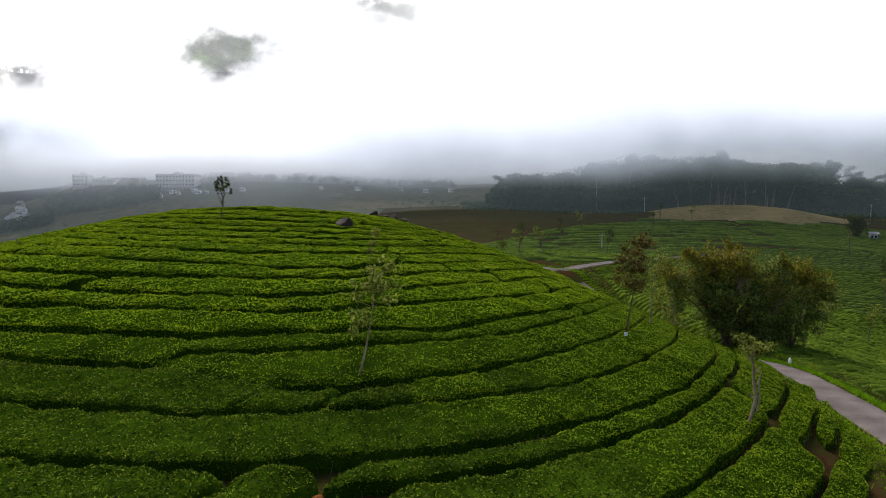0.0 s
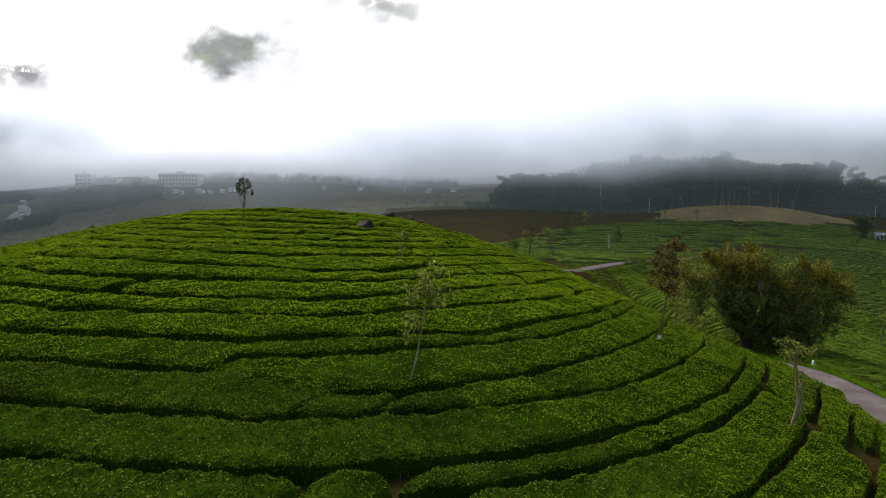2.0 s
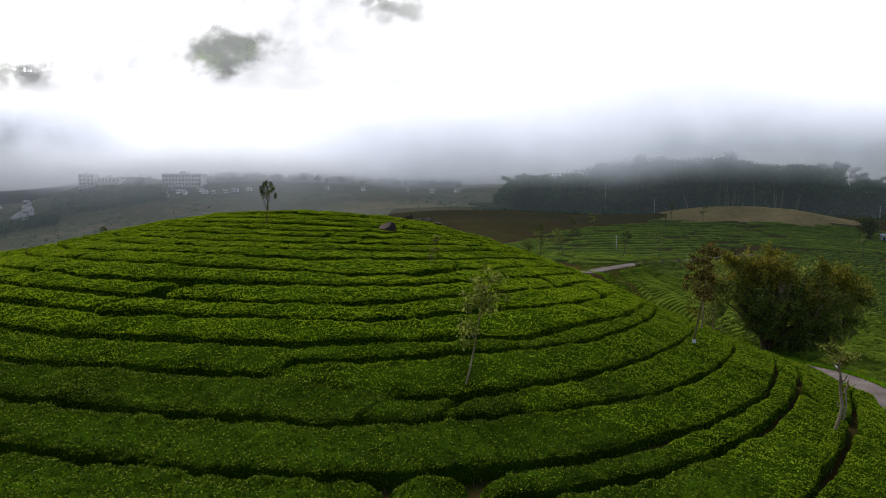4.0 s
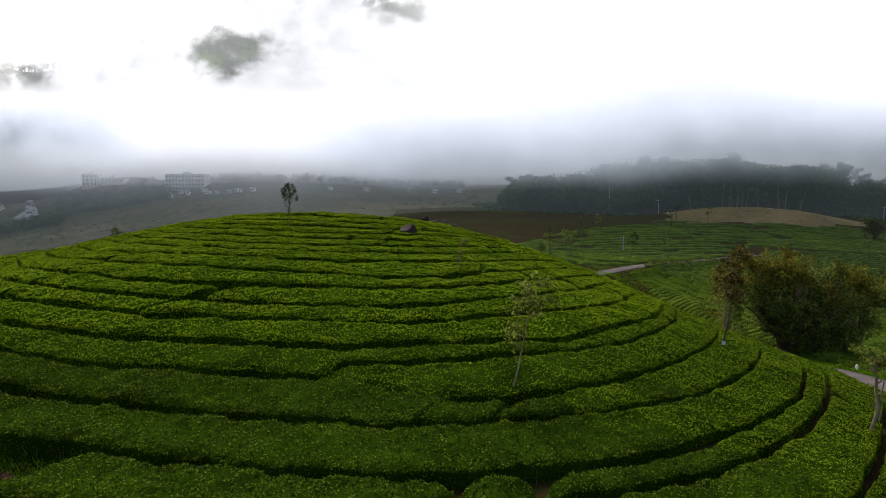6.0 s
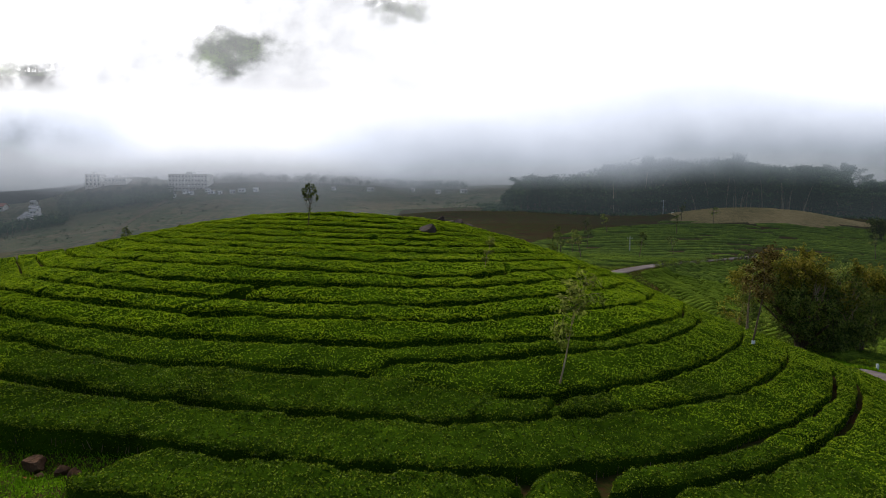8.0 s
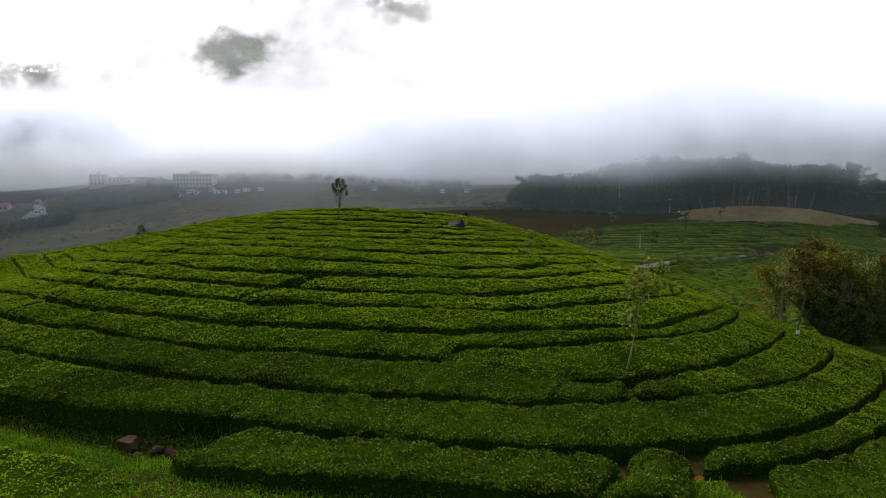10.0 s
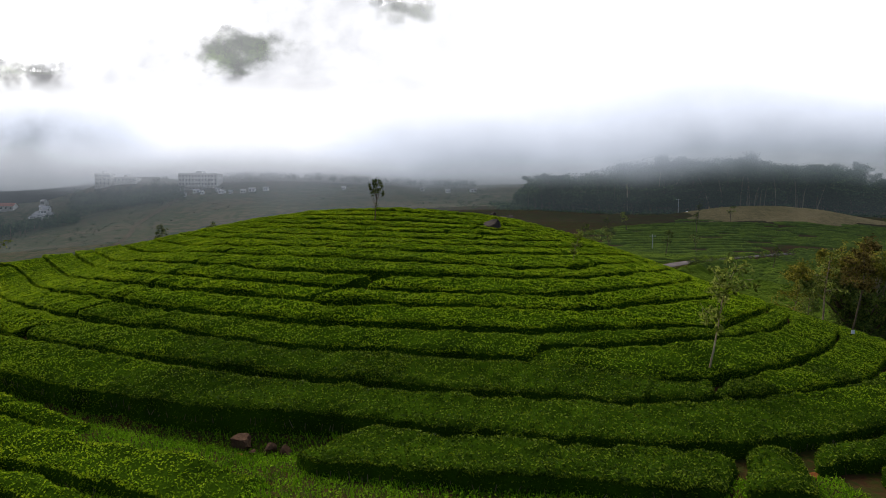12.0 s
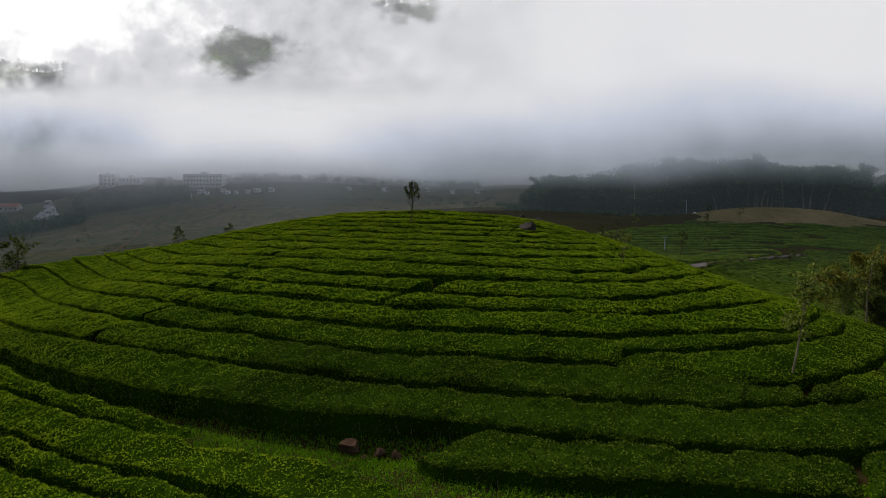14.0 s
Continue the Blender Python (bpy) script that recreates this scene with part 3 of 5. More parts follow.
def valley_mist(x, z, calc, blur, ease):
    soft = blur(55, 6, 0.6, 1.2)
    low = calc("SUBTRACT", z, calc("ADD", calc("MULTIPLY", ease(x, -30.0, 70.0), 2.0), calc("MULTIPLY", ease(calc("MULTIPLY", x, -1.0), 20.0, 90.0), 9.0)))
    h = calc("ADD", low, calc("MULTIPLY", calc("SUBTRACT", soft, 0.5), 15))
    rise = ease(h, 15.0, 40.0)
    fall = calc("SUBTRACT", 1.0, calc("MULTIPLY", ease(h, 42, 66), ease(calc("MULTIPLY", x, -1.0), -60.0, 60.0)))
    alpha = calc("MAXIMUM", calc("MULTIPLY", calc("MULTIPLY", rise, fall), 0.97), calc("MULTIPLY", calc("SUBTRACT", 1.0, ease(z, 48.0, 66.0)), calc("MULTIPLY_ADD", ease(x, -60.0, 40.0), -0.06, 0.22)))
    broad = blur(95, 5, 0.8, 1.0, 7.0)
    lift = calc("ADD", calc("MULTIPLY", ease(x, -40.0, 170.0), -10.0), calc("MULTIPLY", ease(calc("MULTIPLY", x, -1.0), 10.0, 110.0), 14.0))
    high = calc("ADD", calc("ADD", z, lift), calc("MULTIPLY", calc("SUBTRACT", broad, 0.5), 34.0))
    u, w = calc("DIVIDE", calc("ADD", x, 208.0), 44.0), calc("DIVIDE", calc("SUBTRACT", z, 44.0), 17.0)
    patch = calc("POWER", 2.718, calc("MULTIPLY", calc("ADD", calc("MULTIPLY", u, u), calc("MULTIPLY", w, w)), -1.0))
    ragged = calc("MULTIPLY", patch, calc("MULTIPLY", blur(24, 7, 0.8, 1.0, 2.0), -0.95))
    alpha = calc("MAXIMUM", alpha, calc("MULTIPLY", patch, 0.6))
    tone = calc("ADD", calc("ADD", ease(high, 8, 72), ragged), calc("MULTIPLY", calc("SUBTRACT", soft, 0.5), 0.3))
    return alpha, tone, [(0.0, (0.085, 0.112, 0.128)), (0.15, (0.19, 0.225, 0.255)), (0.4, (0.46, 0.51, 0.60)), (0.75, (0.88, 0.94, 1.09)), (1.0, (1.25, 1.25, 1.28))]


def upper_cloud(x, z, calc, blur, ease):
    soft = blur(90, 7, 0.9, 1.0)
    fine = blur(20, 8, 0.9, 1.1, 3.0)
    lumps = calc("MULTIPLY_ADD", fine, 0.45, calc("MULTIPLY", soft, 0.9))

    def window(x0, z0, rx, rz):
        u = calc("DIVIDE", calc("SUBTRACT", x, x0), rx)
        w = calc("DIVIDE", calc("SUBTRACT", z, z0), rz)
        return calc("POWER", 2.718, calc("MULTIPLY", calc("ADD", calc("MULTIPLY", u, u), calc("MULTIPLY", w, w)), -1.0))

    gap = calc("ADD", calc("ADD", window(-232, 168, 40, 30), window(-446, 147, 58, 24)), calc("ADD", window(-50, 211, 42, 15), calc("MULTIPLY", window(-430, 78, 80, 36), 0.8)))
    gap = calc("ADD", gap, calc("MULTIPLY", window(-190, 175, 50, 14), 0.45))
    wisp = blur(17, 7, 0.8, 1.1, 5.0)
    torn = calc("ADD", calc("MULTIPLY", calc("SUBTRACT", 0.68, lumps), 1.6), calc("MULTIPLY", calc("SUBTRACT", 0.5, wisp), 1.5))
    thin = calc("MULTIPLY", ease(calc("ADD", gap, torn), 0.3, 1.15), ease(gap, 0.06, 0.5))
    alpha = calc("SUBTRACT", 0.995, calc("MULTIPLY", thin, 0.7))
    tone = calc("ADD", calc("ADD", calc("MULTIPLY", ease(z, 60, 200), 0.45), calc("MULTIPLY", ease(calc("MULTIPLY", x, -1.0), 100, 450), 0.4)), calc("ADD", 0.15, calc("MULTIPLY", calc("SUBTRACT", lumps, 0.68), 2.2)))
    return alpha, tone, [(0.0, (0.78, 0.79, 0.84)), (0.35, (0.96, 0.97, 1.02)), (0.75, (1.2, 1.2, 1.24)), (1.0, (1.65, 1.65, 1.65))]


cloud_sheet("sky_backdrop", "white overcast sky behind the mountain", 1700, -3000, 3000, -300, 720, sky_plain)
cloud_sheet("cloud_bank", "white drifting cloud with torn grey openings before the mountain", 610, -1500, 1500, -40, 275, upper_cloud)
def back_mist(start, most, far_y):
    def build(x, z, calc, blur, ease):
        soft = blur(70, 6, 0.6, 1.2, start)
        h = calc("ADD", z, calc("MULTIPLY", calc("SUBTRACT", soft, 0.5), 20))
        alpha = calc("MULTIPLY", calc("MULTIPLY", ease(h, start, start + 24.0), most), calc("SUBTRACT", 1.0, ease(h, 0.16 * far_y, 0.24 * far_y)))
        return alpha, ease(z, 13, 88), [(0.0, (0.20, 0.225, 0.25)), (0.25, (0.46, 0.48, 0.53)), (0.55, (0.86, 0.88, 0.94)), (1.0, (1.2, 1.2, 1.22))]
    return build


for far_y, start, most in ((345, 12.0, 0.12), (388, 20.0, 0.12), (424, 24.0, 0.3), (447, 22.0, 0.6), (462, 18.0, 0.95), (500, 10.0, 1.0)):
    cloud_sheet("mist_bank", "thin grey mist clinging to the far valley side", far_y, -1100, 1100, -40, 190, back_mist(start, most, far_y))
cloud_sheet("mist_bank", "grey mist rising to white cloud over the valley", 278, -700, 700, -40, 135, valley_mist)



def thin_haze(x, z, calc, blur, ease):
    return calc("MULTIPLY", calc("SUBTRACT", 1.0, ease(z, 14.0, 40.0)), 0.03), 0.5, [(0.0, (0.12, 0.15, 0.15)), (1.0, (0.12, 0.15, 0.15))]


# Flat, faintly glowing sheets added to paint distance haze over the fields.
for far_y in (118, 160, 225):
    cloud_sheet("painted_haze_sheet", "added glowing sheet painting thin haze over the tea fields", far_y, -600, 600, -60, 40, thin_haze)

# The mountain behind the cloud
RIDGE_X = (-1300, -800, -626, -510, -420, -351, -317, -255, -147, -73, 60, 250, 600, 1300)
RIDGE_Z = (150, 180, 197, 195, 200, 232, 238, 262, 264, 284, 270, 240, 220, 160)
mx, my = np.meshgrid(np.linspace(-1300, 1300, 261), np.linspace(625, 900, 34))
crest = np.interp(mx, RIDGE_X, RIDGE_Z)
up = np.sin(np.clip((my - 625) / 195, 0, 1.35) * np.pi / 2)
mz = 45 + (crest - 45) * up + (10 * bumps(mx, my, 60, 41) + 6 * bumps(mx, my, 22, 42)) * np.clip((my - 625) / 60, 0, 1) * (1 - 0.6 * smooth(780, 820, my))
M_MOUNTAIN = material("mountain_scrub", [(0.012, 0.026, 0.012), (0.045, 0.085, 0.022), (0.15, 0.25, 0.03)], 0.02, 0.95, 0.4, 12, 0.02)
tagged(new("mountain", mesh_of("mountain", np.stack([mx, my, mz], -1).reshape(-1, 3), grid_faces(*mx.shape), M_MOUNTAIN)), "wooded mountain ridge showing through cloud", "mountain", kind="structure")

# Trees
def limb(start, heading, length, r0, r1, r, bend=0.25, n=7, rise=0.0):
    """Points and radii of a limb that wanders as it grows."""
    p, d = [np.array(start, float)], np.array(heading, float)
    d /= np.linalg.norm(d)
    for _ in range(n - 1):
        d = d + r.normal(size=3) * bend * 0.5 + np.array([0, 0, rise])
        d /= np.linalg.norm(d)
        p.append(p[-1] + d * length / (n - 1))
    return np.array(p), np.linspace(r0, r1, n)


def tree(name, label, at, height, trunk_r, crown_from, crown_w, bark, leaf_mat, leaves=900, leaf=0.22, seed=1, lean=(0, 0), limbs=9, droop=0.0, slim=0.45, clumps=3, spread=0.22, flat=0.3, up_limb=0.5, group="", stems=1, top_at=None):
    """A tree: tapered trunk with limbs, and a ragged crown of small leaves in clumps at the limb ends."""
    r = np.random.default_rng(seed)
    ob = thing(name, label, "tree", group, at)
    wood, spots = [], []
    for s in range(stems):
        d0 = np.array([lean[0] + (r.normal() * 0.25 if s else 0), lean[1] + (r.normal() * 0.25 if s else 0), 1.0])
        tp, tr = limb((r.normal() * 0.2 * s, r.normal() * 0.2 * s, -0.25), d0, height * (0.97 if s == 0 else r.uniform(0.7, 0.95)), trunk_r * (1.15 if s == 0 else 0.8), trunk_r * 0.22, r, 0.10, 12)
        tr[0] *= 1.35
        wood.append(tube(tp, tr, 8))
        for k in range(limbs):
            f = crown_from + (1 - crown_from) * (k + r.uniform(0, 0.9)) / limbs
            i = min(int(f * 11), 10)
            base = tp[i] + (tp[i + 1] - tp[i]) * (f * 11 - i)
            ang = r.uniform(0, 2 * np.pi)
            reach_ = crown_w * (1.05 - 0.75 * abs(f - crown_from - (1 - crown_from) * 0.4) / (1 - crown_from)) * r.uniform(0.65, 1.1)
            lp, lr = limb(base, (np.cos(ang), np.sin(ang), up_limb + r.uniform(-0.2, 0.3)), reach_, tr[i] * 0.55, tr[i] * 0.08, r, 0.35, 6, 0.02 - droop * 0.12)
            wood.append(tube(lp, np.maximum(lr, 0.006 + trunk_r * 0.02), 5))
            for q in range(clumps):
                j = r.uniform(2.0, 5.0)
                i2 = min(int(j), 4)
                c = lp[i2] + (lp[i2 + 1] - lp[i2]) * (j - i2)
                tip = c + r.normal(size=3) * crown_w * 0.16
                wood.append(tube(np.array([c, (c + tip) / 2 + r.normal(size=3) * 0.03 * crown_w, tip]), np.full(3, 0.005 + trunk_r * 0.03), 4))
                spots.append(tip)
        spots.append(tp[-1])
    v, f = joined(wood)
    top = wood[0][0][-8:].mean(0)
    shear = (np.array(top_at) - top[:2]) / top[2] if top_at else np.zeros(2)
    v[:, :2] += shear * v[:, 2:]
    part("trunk", mesh_of("trunk", v, f, bark), ob)
    spots = np.array(spots)
    spots[:, :2] += shear * spots[:, 2:]
    pick = r.integers(0, len(spots), leaves)
    size = crown_w * spread * r.uniform(0.5, 1.35, len(spots))
    c = spots[pick] + r.normal(size=(leaves, 3)) * size[pick][:, None] * np.array([1, 1, 0.75]) * 0.6
    c[:, 2] -= droop * np.abs(r.normal(size=leaves)) * crown_w * 0.12
    lv, lf = leaf_quads(c, leaf, leaf * slim, r, up=flat, droop=droop * 2)
    part("crown", mesh_of("crown", lv, lf, leaf_mat, flat=True), ob)
    return ob


def on_hill(x, y):
    return (x, y, float(hill_top(x, y)) - 0.66)


def on_land(x, y):
    return (x, y, at_ground(x, y) - 0.05)


def tufted(label, at, height, wide, tufts, seed, leaf_mat, per=46, leaf=0.26):
    """A young tree with a thin stem and a fan of upright leafy tufts."""
    r = np.random.default_rng(seed)
    ob = thing("silver_oak_tree", label, "tree", "", at)
    tp, tr = limb((0, 0, -0.2), (0.05, 0, 1.0), height * 0.72, 0.075, 0.03, r, 0.09, 10)
    wood, blades = [tube(tp, tr, 7)], []
    for k in range(tufts):
        q = -1 + 2 * (k + 0.5) / tufts
        tip = np.array([tp[-1][0] + wide * q * r.uniform(0.75, 1.05), r.normal() * wide * 0.4, height * (0.99 - 0.12 * q * q) - (k % 3) * 0.1 * height])
        base = tp[int(r.integers(6, 10))]
        mid = base * 0.5 + tip * 0.5 + np.array([q * wide * 0.2, 0, -0.12])
        wood.append(tube(np.array([base, mid, tip]), [0.026, 0.018, 0.01], 5))
        blades.append(tip + r.normal(size=(per, 3)) * (0.085, 0.085, 0.17))
    for k in range(2):
        blades.append(tp[int(r.integers(6, 9))] + r.normal(size=(8, 3)) * (0.14, 0.1, 0.12))
    v, f = joined(wood)
    part("trunk", mesh_of("trunk", v, f, M_BARK), ob)
    v, f = leaf_quads(np.concatenate(blades), leaf, leaf * 0.4, r, up=0.1)
    part("crown", mesh_of("crown", v, f, leaf_mat, flat=True), ob)
    return ob


def lopped_tree(label, at):
    """A lopped shade tree: a bent, knotted trunk with cut stubs, and a few leafy shoots at its head."""
    r = np.random.default_rng(44)
    ob = thing("lopped_tree", label, "tree", "", at)
    bends = spline([(-0.5, 0, -0.3), (-0.34, 0, 0.3), (-0.06, 0.05, 1.0), (0.12, 0.0, 1.9), (0.04, 0.06, 2.7), (-0.02, 0, 3.4), (-0.1, 0.05, 4.0), (0.0, 0, 4.5)], 34)
    girth = np.linspace(0.095, 0.045, 34) * (1 + 0.22 * bumps(np.arange(34) * 1.0, np.zeros(34), 2.2, 91))
    wood, leaves = [tube(bends, girth, 9)], []
    for k, (i, side) in enumerate(((9, 1), (14, -1), (18, 1), (22, 1), (26, -1))):
        p = bends[i]
        wood.append(tube(np.array([p, p + (side * 0.16, r.normal() * 0.08, 0.1), p + (side * r.uniform(0.2, 0.34), r.normal() * 0.1, 0.3)]), [0.055, 0.042, 0.03], 6))
    twine = spline([(0.16, -0.08, 1.3), (0.26, -0.1, 2.0), (0.2, -0.12, 2.7), (0.3, -0.1, 3.3)], 12)
    wood.append(tube(twine, np.linspace(0.05, 0.03, 12), 5))
    for k in range(11):
        ang = k * 2.4 + r.uniform(-0.4, 0.4)
        lp, lr = limb(bends[int(r.integers(27, 34))], (np.cos(ang), 0.7 * np.sin(ang), r.uniform(0.1, 0.8)), r.uniform(0.45, 1.05), 0.032, 0.01, r, 0.35, 6, 0.02)
        wood.append(tube(lp, lr, 5))
        for j in (2, 3, 4, 5, 5):
            leaves.append(lp[j] + r.normal(size=(9, 3)) * (0.12, 0.12, 0.08))
    v, f = joined(wood)
    part("trunk", mesh_of("trunk", v, f, M_PALE_BARK), ob)
    v, f = leaf_quads(np.concatenate(leaves), 0.2, 0.08, r, up=0.35)
    part("crown", mesh_of("crown", v, f, M_OAK_LEAF, flat=True), ob)
    return ob


def spray_tree(label, at, lobes, trunk_r, seed, twigs=0):
    """A broad feathery tree: stems, limbs to each bough, and drooping sprays of small leaves. Lobes are (x, y, z, radius, leaf material)."""
    r = np.random.default_rng(seed)
    ob = thing("roadside_tree", label, "tree", "", at)
    wood, leaves = [], {}
    fork = []
    for k in range(3):
        tp, tr = limb((0.25 * (k - 1), 0.1 * k, -0.4), (0.22 * (k - 1), r.normal() * 0.1, 1.0), 4.2, trunk_r * (1.2 - 0.2 * k), trunk_r * 0.5, r, 0.14, 8)
        wood.append(tube(tp, tr, 9))
        fork.append(tp)
    for x, y, z, rad, mat in lobes:
        rad = rad * 1.18
        stem = fork[0 if x < -1 else 2 if x > 1.5 else 1]
        c = np.array([x, y, z])
        base = stem[min(7, max(2, int(z * 0.55)))]
        mid = base * 0.45 + c * 0.55 + np.array([0, 0, 0.35]) + r.normal(size=3) * 0.2
        wood.append(tube(np.array([base, mid, c]), [trunk_r * 0.42, trunk_r * 0.26, trunk_r * 0.12], 6))
        for q in range(int(16 * rad)):
            d = r.normal(size=3) + np.array([0, 0, 0.45])
            d /= np.linalg.norm(d)
            p = [c + d * rad * 0.15]
            step_ = rad * r.uniform(0.6, 1.45) / 5
            for _ in range(5):
                d = d + r.normal(size=3) * 0.13 + np.array([0, 0, -0.13])
                d /= np.linalg.norm(d)
                p.append(p[-1] + d * step_)
            p = np.array(p)
            wood.append(tube(p[::2], [0.028, 0.018, 0.008], 4))
            s = r.uniform(0.8, 4.99, 36)
            i = s.astype(int)
            pts = p[i] + (p[i + 1] - p[i]) * (s - i)[:, None] + r.normal(size=(36, 3)) * 0.15 * rad ** 0.5
            leaves.setdefault(mat, []).append(pts)
    v, f = joined(wood)
    part("trunk", mesh_of("trunk", v, f, M_BARK), ob)
    for mat, name, note in ((M_BIG_LEAF, "crown", ""), (M_FROND_LEAF, "fronds", "olive-yellow feathery fronds")):
        if mat in leaves:
            v, f = leaf_quads(np.concatenate(leaves[mat]), 0.36, 0.13, r, up=0.2, droop=0.7)
            part(name, mesh_of(name, v, f, mat, flat=True), ob, note)
    if twigs:
        tw = []
        for k in range(twigs):
            o = (-0.2, -2.2, 6.4) if k % 3 else (3.6, -2.2, 4.6)
            lp, lr = limb((o[0] + r.normal() * 0.3, o[1] + r.normal() * 0.3, o[2] + r.uniform(-0.8, 0.4)), (0.35 + r.normal() * 0.45, r.normal() * 0.2, 1.0), r.uniform(1.6, 3.4), 0.05, 0.014, r, 0.3, 7)
            tw.append(tube(lp, lr, 5))
        v, f = joined(tw)
        part("bare_twigs", mesh_of("bare_twigs", v, f, M_PALE_BARK), ob, "pale bare twigs")
    return ob


tufted("dark leafy young silver oak on the tea hill's crest", on_hill(-23.2, 62.5), 5.0, 0.8, 13, 12, M_DARK_LEAF, 34)
tree("silver_oak_tree", "slender silver oak with sparse bronze-green leaves among the tea", on_hill(-3.75, 25.0), 5.6, 0.05, 0.5, 1.35, M_PALE_BARK, M_OAK_LEAF, 620, 0.25, 23, (0.11, 0), 11, spread=0.17, clumps=3, up_limb=0.6, top_at=(1.25, 0.2))
tree("silver_oak_tree", "tall thin tree with bronze crown standing in the tea", on_hill(11.5, 37.6), 7.3, 0.06, 0.52, 1.55, M_BARK, M_RED_LEAF, 1600, 0.23, 33, (0.0, 0), 14, spread=0.2, clumps=3, up_limb=0.6, top_at=(0.6, 0.0))
lopped_tree("lopped crooked tree trunk with a small tuft of leaves", on_hill(15.0, 28.4))
tree("silver_oak_tree", "small sparse sapling with pale leaves in the tea", on_hill(-5.6, 44.9), 3.6, 0.035, 0.45, 0.65, M_PALE_BARK, M_OAK_LEAF, 420, 0.22, 52, (0.05, 0), 8, spread=0.2)
tree("silver_oak_tree", "yellow-green leafy tree beside the road", on_hill(17.2, 49.6), 7.0, 0.08, 0.45, 1.4, M_PALE_BARK, M_OAK_LEAF, 620, 0.22, 61, (0.04, 0), 11, spread=0.22)
tree("shade_tree", "dark spreading shade tree on the edge of the slope", on_land(-76.6, 78.0), 9.0, 0.16, 0.5, 3.0, M_BARK, M_DARK_LEAF, 900, 0.4, 66, (0.05, 0), 10, spread=0.2, up_limb=0.5)

# the large dark tree by the road, and its neighbours
D, O = M_BIG_LEAF, M_FROND_LEAF
BIG_LOBES = [(-3.2, 0, 9.0, 1.7, O), (-0.9, -0.5, 9.2, 1.8, O), (1.0, 0.5, 8.7, 1.7, O), (-5.2, 0.5, 7.9, 1.7, O), (-3.4, -1.2, 7.0, 1.6, D), (-1.4, -1.8, 6.2, 1.8, D), (1.2, -1.8, 5.8, 1.9, D), (3.6, 0, 7.4, 1.8, D), (1.2, 1.5, 7.2, 2.0, D), (-1.5, 1.8, 7.0, 2.0, D), (4.6, -0.8, 5.2, 1.9, D), (2.2, -1.6, 3.9, 1.8, D), (3.9, 0.6, 3.2, 1.6, D), (0.0, 1.2, 4.2, 1.7, D), (-2.2, 0.6, 4.8, 1.5, D), (2.0, 0.8, 2.2, 1.5, D), (5.0, 0.4, 1.9, 1.4, D), (-0.9, 1.4, 2.6, 1.2, D), (3.2, -1.8, 6.6, 1.3, O), (5.2, 0.2, 7.6, 1.4, D), (-6.9, 0.2, 8.3, 0.9, O), (-4.4, 0.0, 10.1, 0.9, O), (0.1, 0.2, 10.5, 0.9, O), (6.0, 0.0, 9.0, 0.9, O), (-6.0, -0.6, 6.4, 1.0, D), (-0.6, -1.6, 2.7, 1.3, D), (1.3, -2.0, 1.7, 1.3, D), (-1.9, -1.0, 3.7, 1.2, D), (3.2, -1.4, 1.2, 1.2, D), (-2.6, -1.4, 8.3, 1.3, O), (0.4, -1.6, 8.4, 1.4, O)]
SIDE_LOBES = [(-1.9, 0, 7.6, 1.6, D), (0.2, 0.4, 8.0, 1.7, O), (1.9, 0, 7.9, 1.5, O), (-0.6, -1.0, 5.8, 1.9, D), (-0.8, -0.8, 3.4, 1.7, D), (1.6, 0.8, 4.9, 1.6, D), (3.2, 0, 5.6, 1.5, D), (3.9, 0.4, 6.6, 1.2, O), (-2.6, 0.6, 4.8, 1.6, D), (0.6, 0.4, 2.0, 1.5, D), (-2.2, 0, 1.9, 1.4, D), (2.4, 0.2, 3.2, 1.3, D)]
spray_tree("large dense dark tree with drooping olive fronds beside the road", on_land(31.0, 64.0), BIG_LOBES, 0.36, 71, 22)
spray_tree("dark feathery tree crowding the large tree by the road", on_land(38.4, 65.5), SIDE_LOBES, 0.24, 73)
tree("roadside_tree", "slim leafy tree with pale stem beside the road", on_land(24.6, 63.0), 7.4, 0.1, 0.3, 1.9, M_PALE_BARK, M_BIG_LEAF, 1500, 0.28, 81, (0.0, 0), 12, spread=0.24, clumps=4)
tree("roadside_tree", "thin olive tree standing in roadside growth", on_land(27.5, 72.0), 8.0, 0.1, 0.3, 2.4, M_PALE_BARK, M_FROND_LEAF, 1700, 0.3, 82, (0.08, 0), 12, spread=0.24, clumps=4)
# small shade trees over the fields
sapling = [tree("shade_tree", "small crooked shade tree over the tea field", (0, 0, -400), 5.5, 0.09, 0.5, 1.6, M_BARK, M_OAK_LEAF if k % 2 else M_DARK_LEAF, 420, 0.3, 90 + k, (0.1 * (k - 1), 0), 8, spread=0.2, group="shade trees in the fields", up_limb=0.7) for k in range(4)]
FIELD_TREES = [(10.0, 99.0, 0.9), (15.5, 122.0, 1.1), (18.5, 140.0, 1.2), (22.7, 134.0, 1.25), (34.0, 176.0, 1.3), (26.0, 158.0, 0.9), (41.0, 150.0, 1.0), (58.0, 171.0, 0.9), (84.0, 232.0, 1.3), (94.0, 226.0, 1.1),
               (58.0, 96.0, 1.0), (66.0, 92.0, 0.9), (74.0, 98.0, 1.0), (95.0, 128.0, 1.1), (104.0, 138.0, 1.2), (52.0, 82.0, 0.9), (112.0, 150.0, 1.2), (88.0, 110.0, 0.8), (70.0, 200.0, 1.0), (47.0, 201.0, 1.0), (38.0, 196.0, 1.1), (120.0, 176.0, 1.2), (63.0, 140.0, 0.8)]
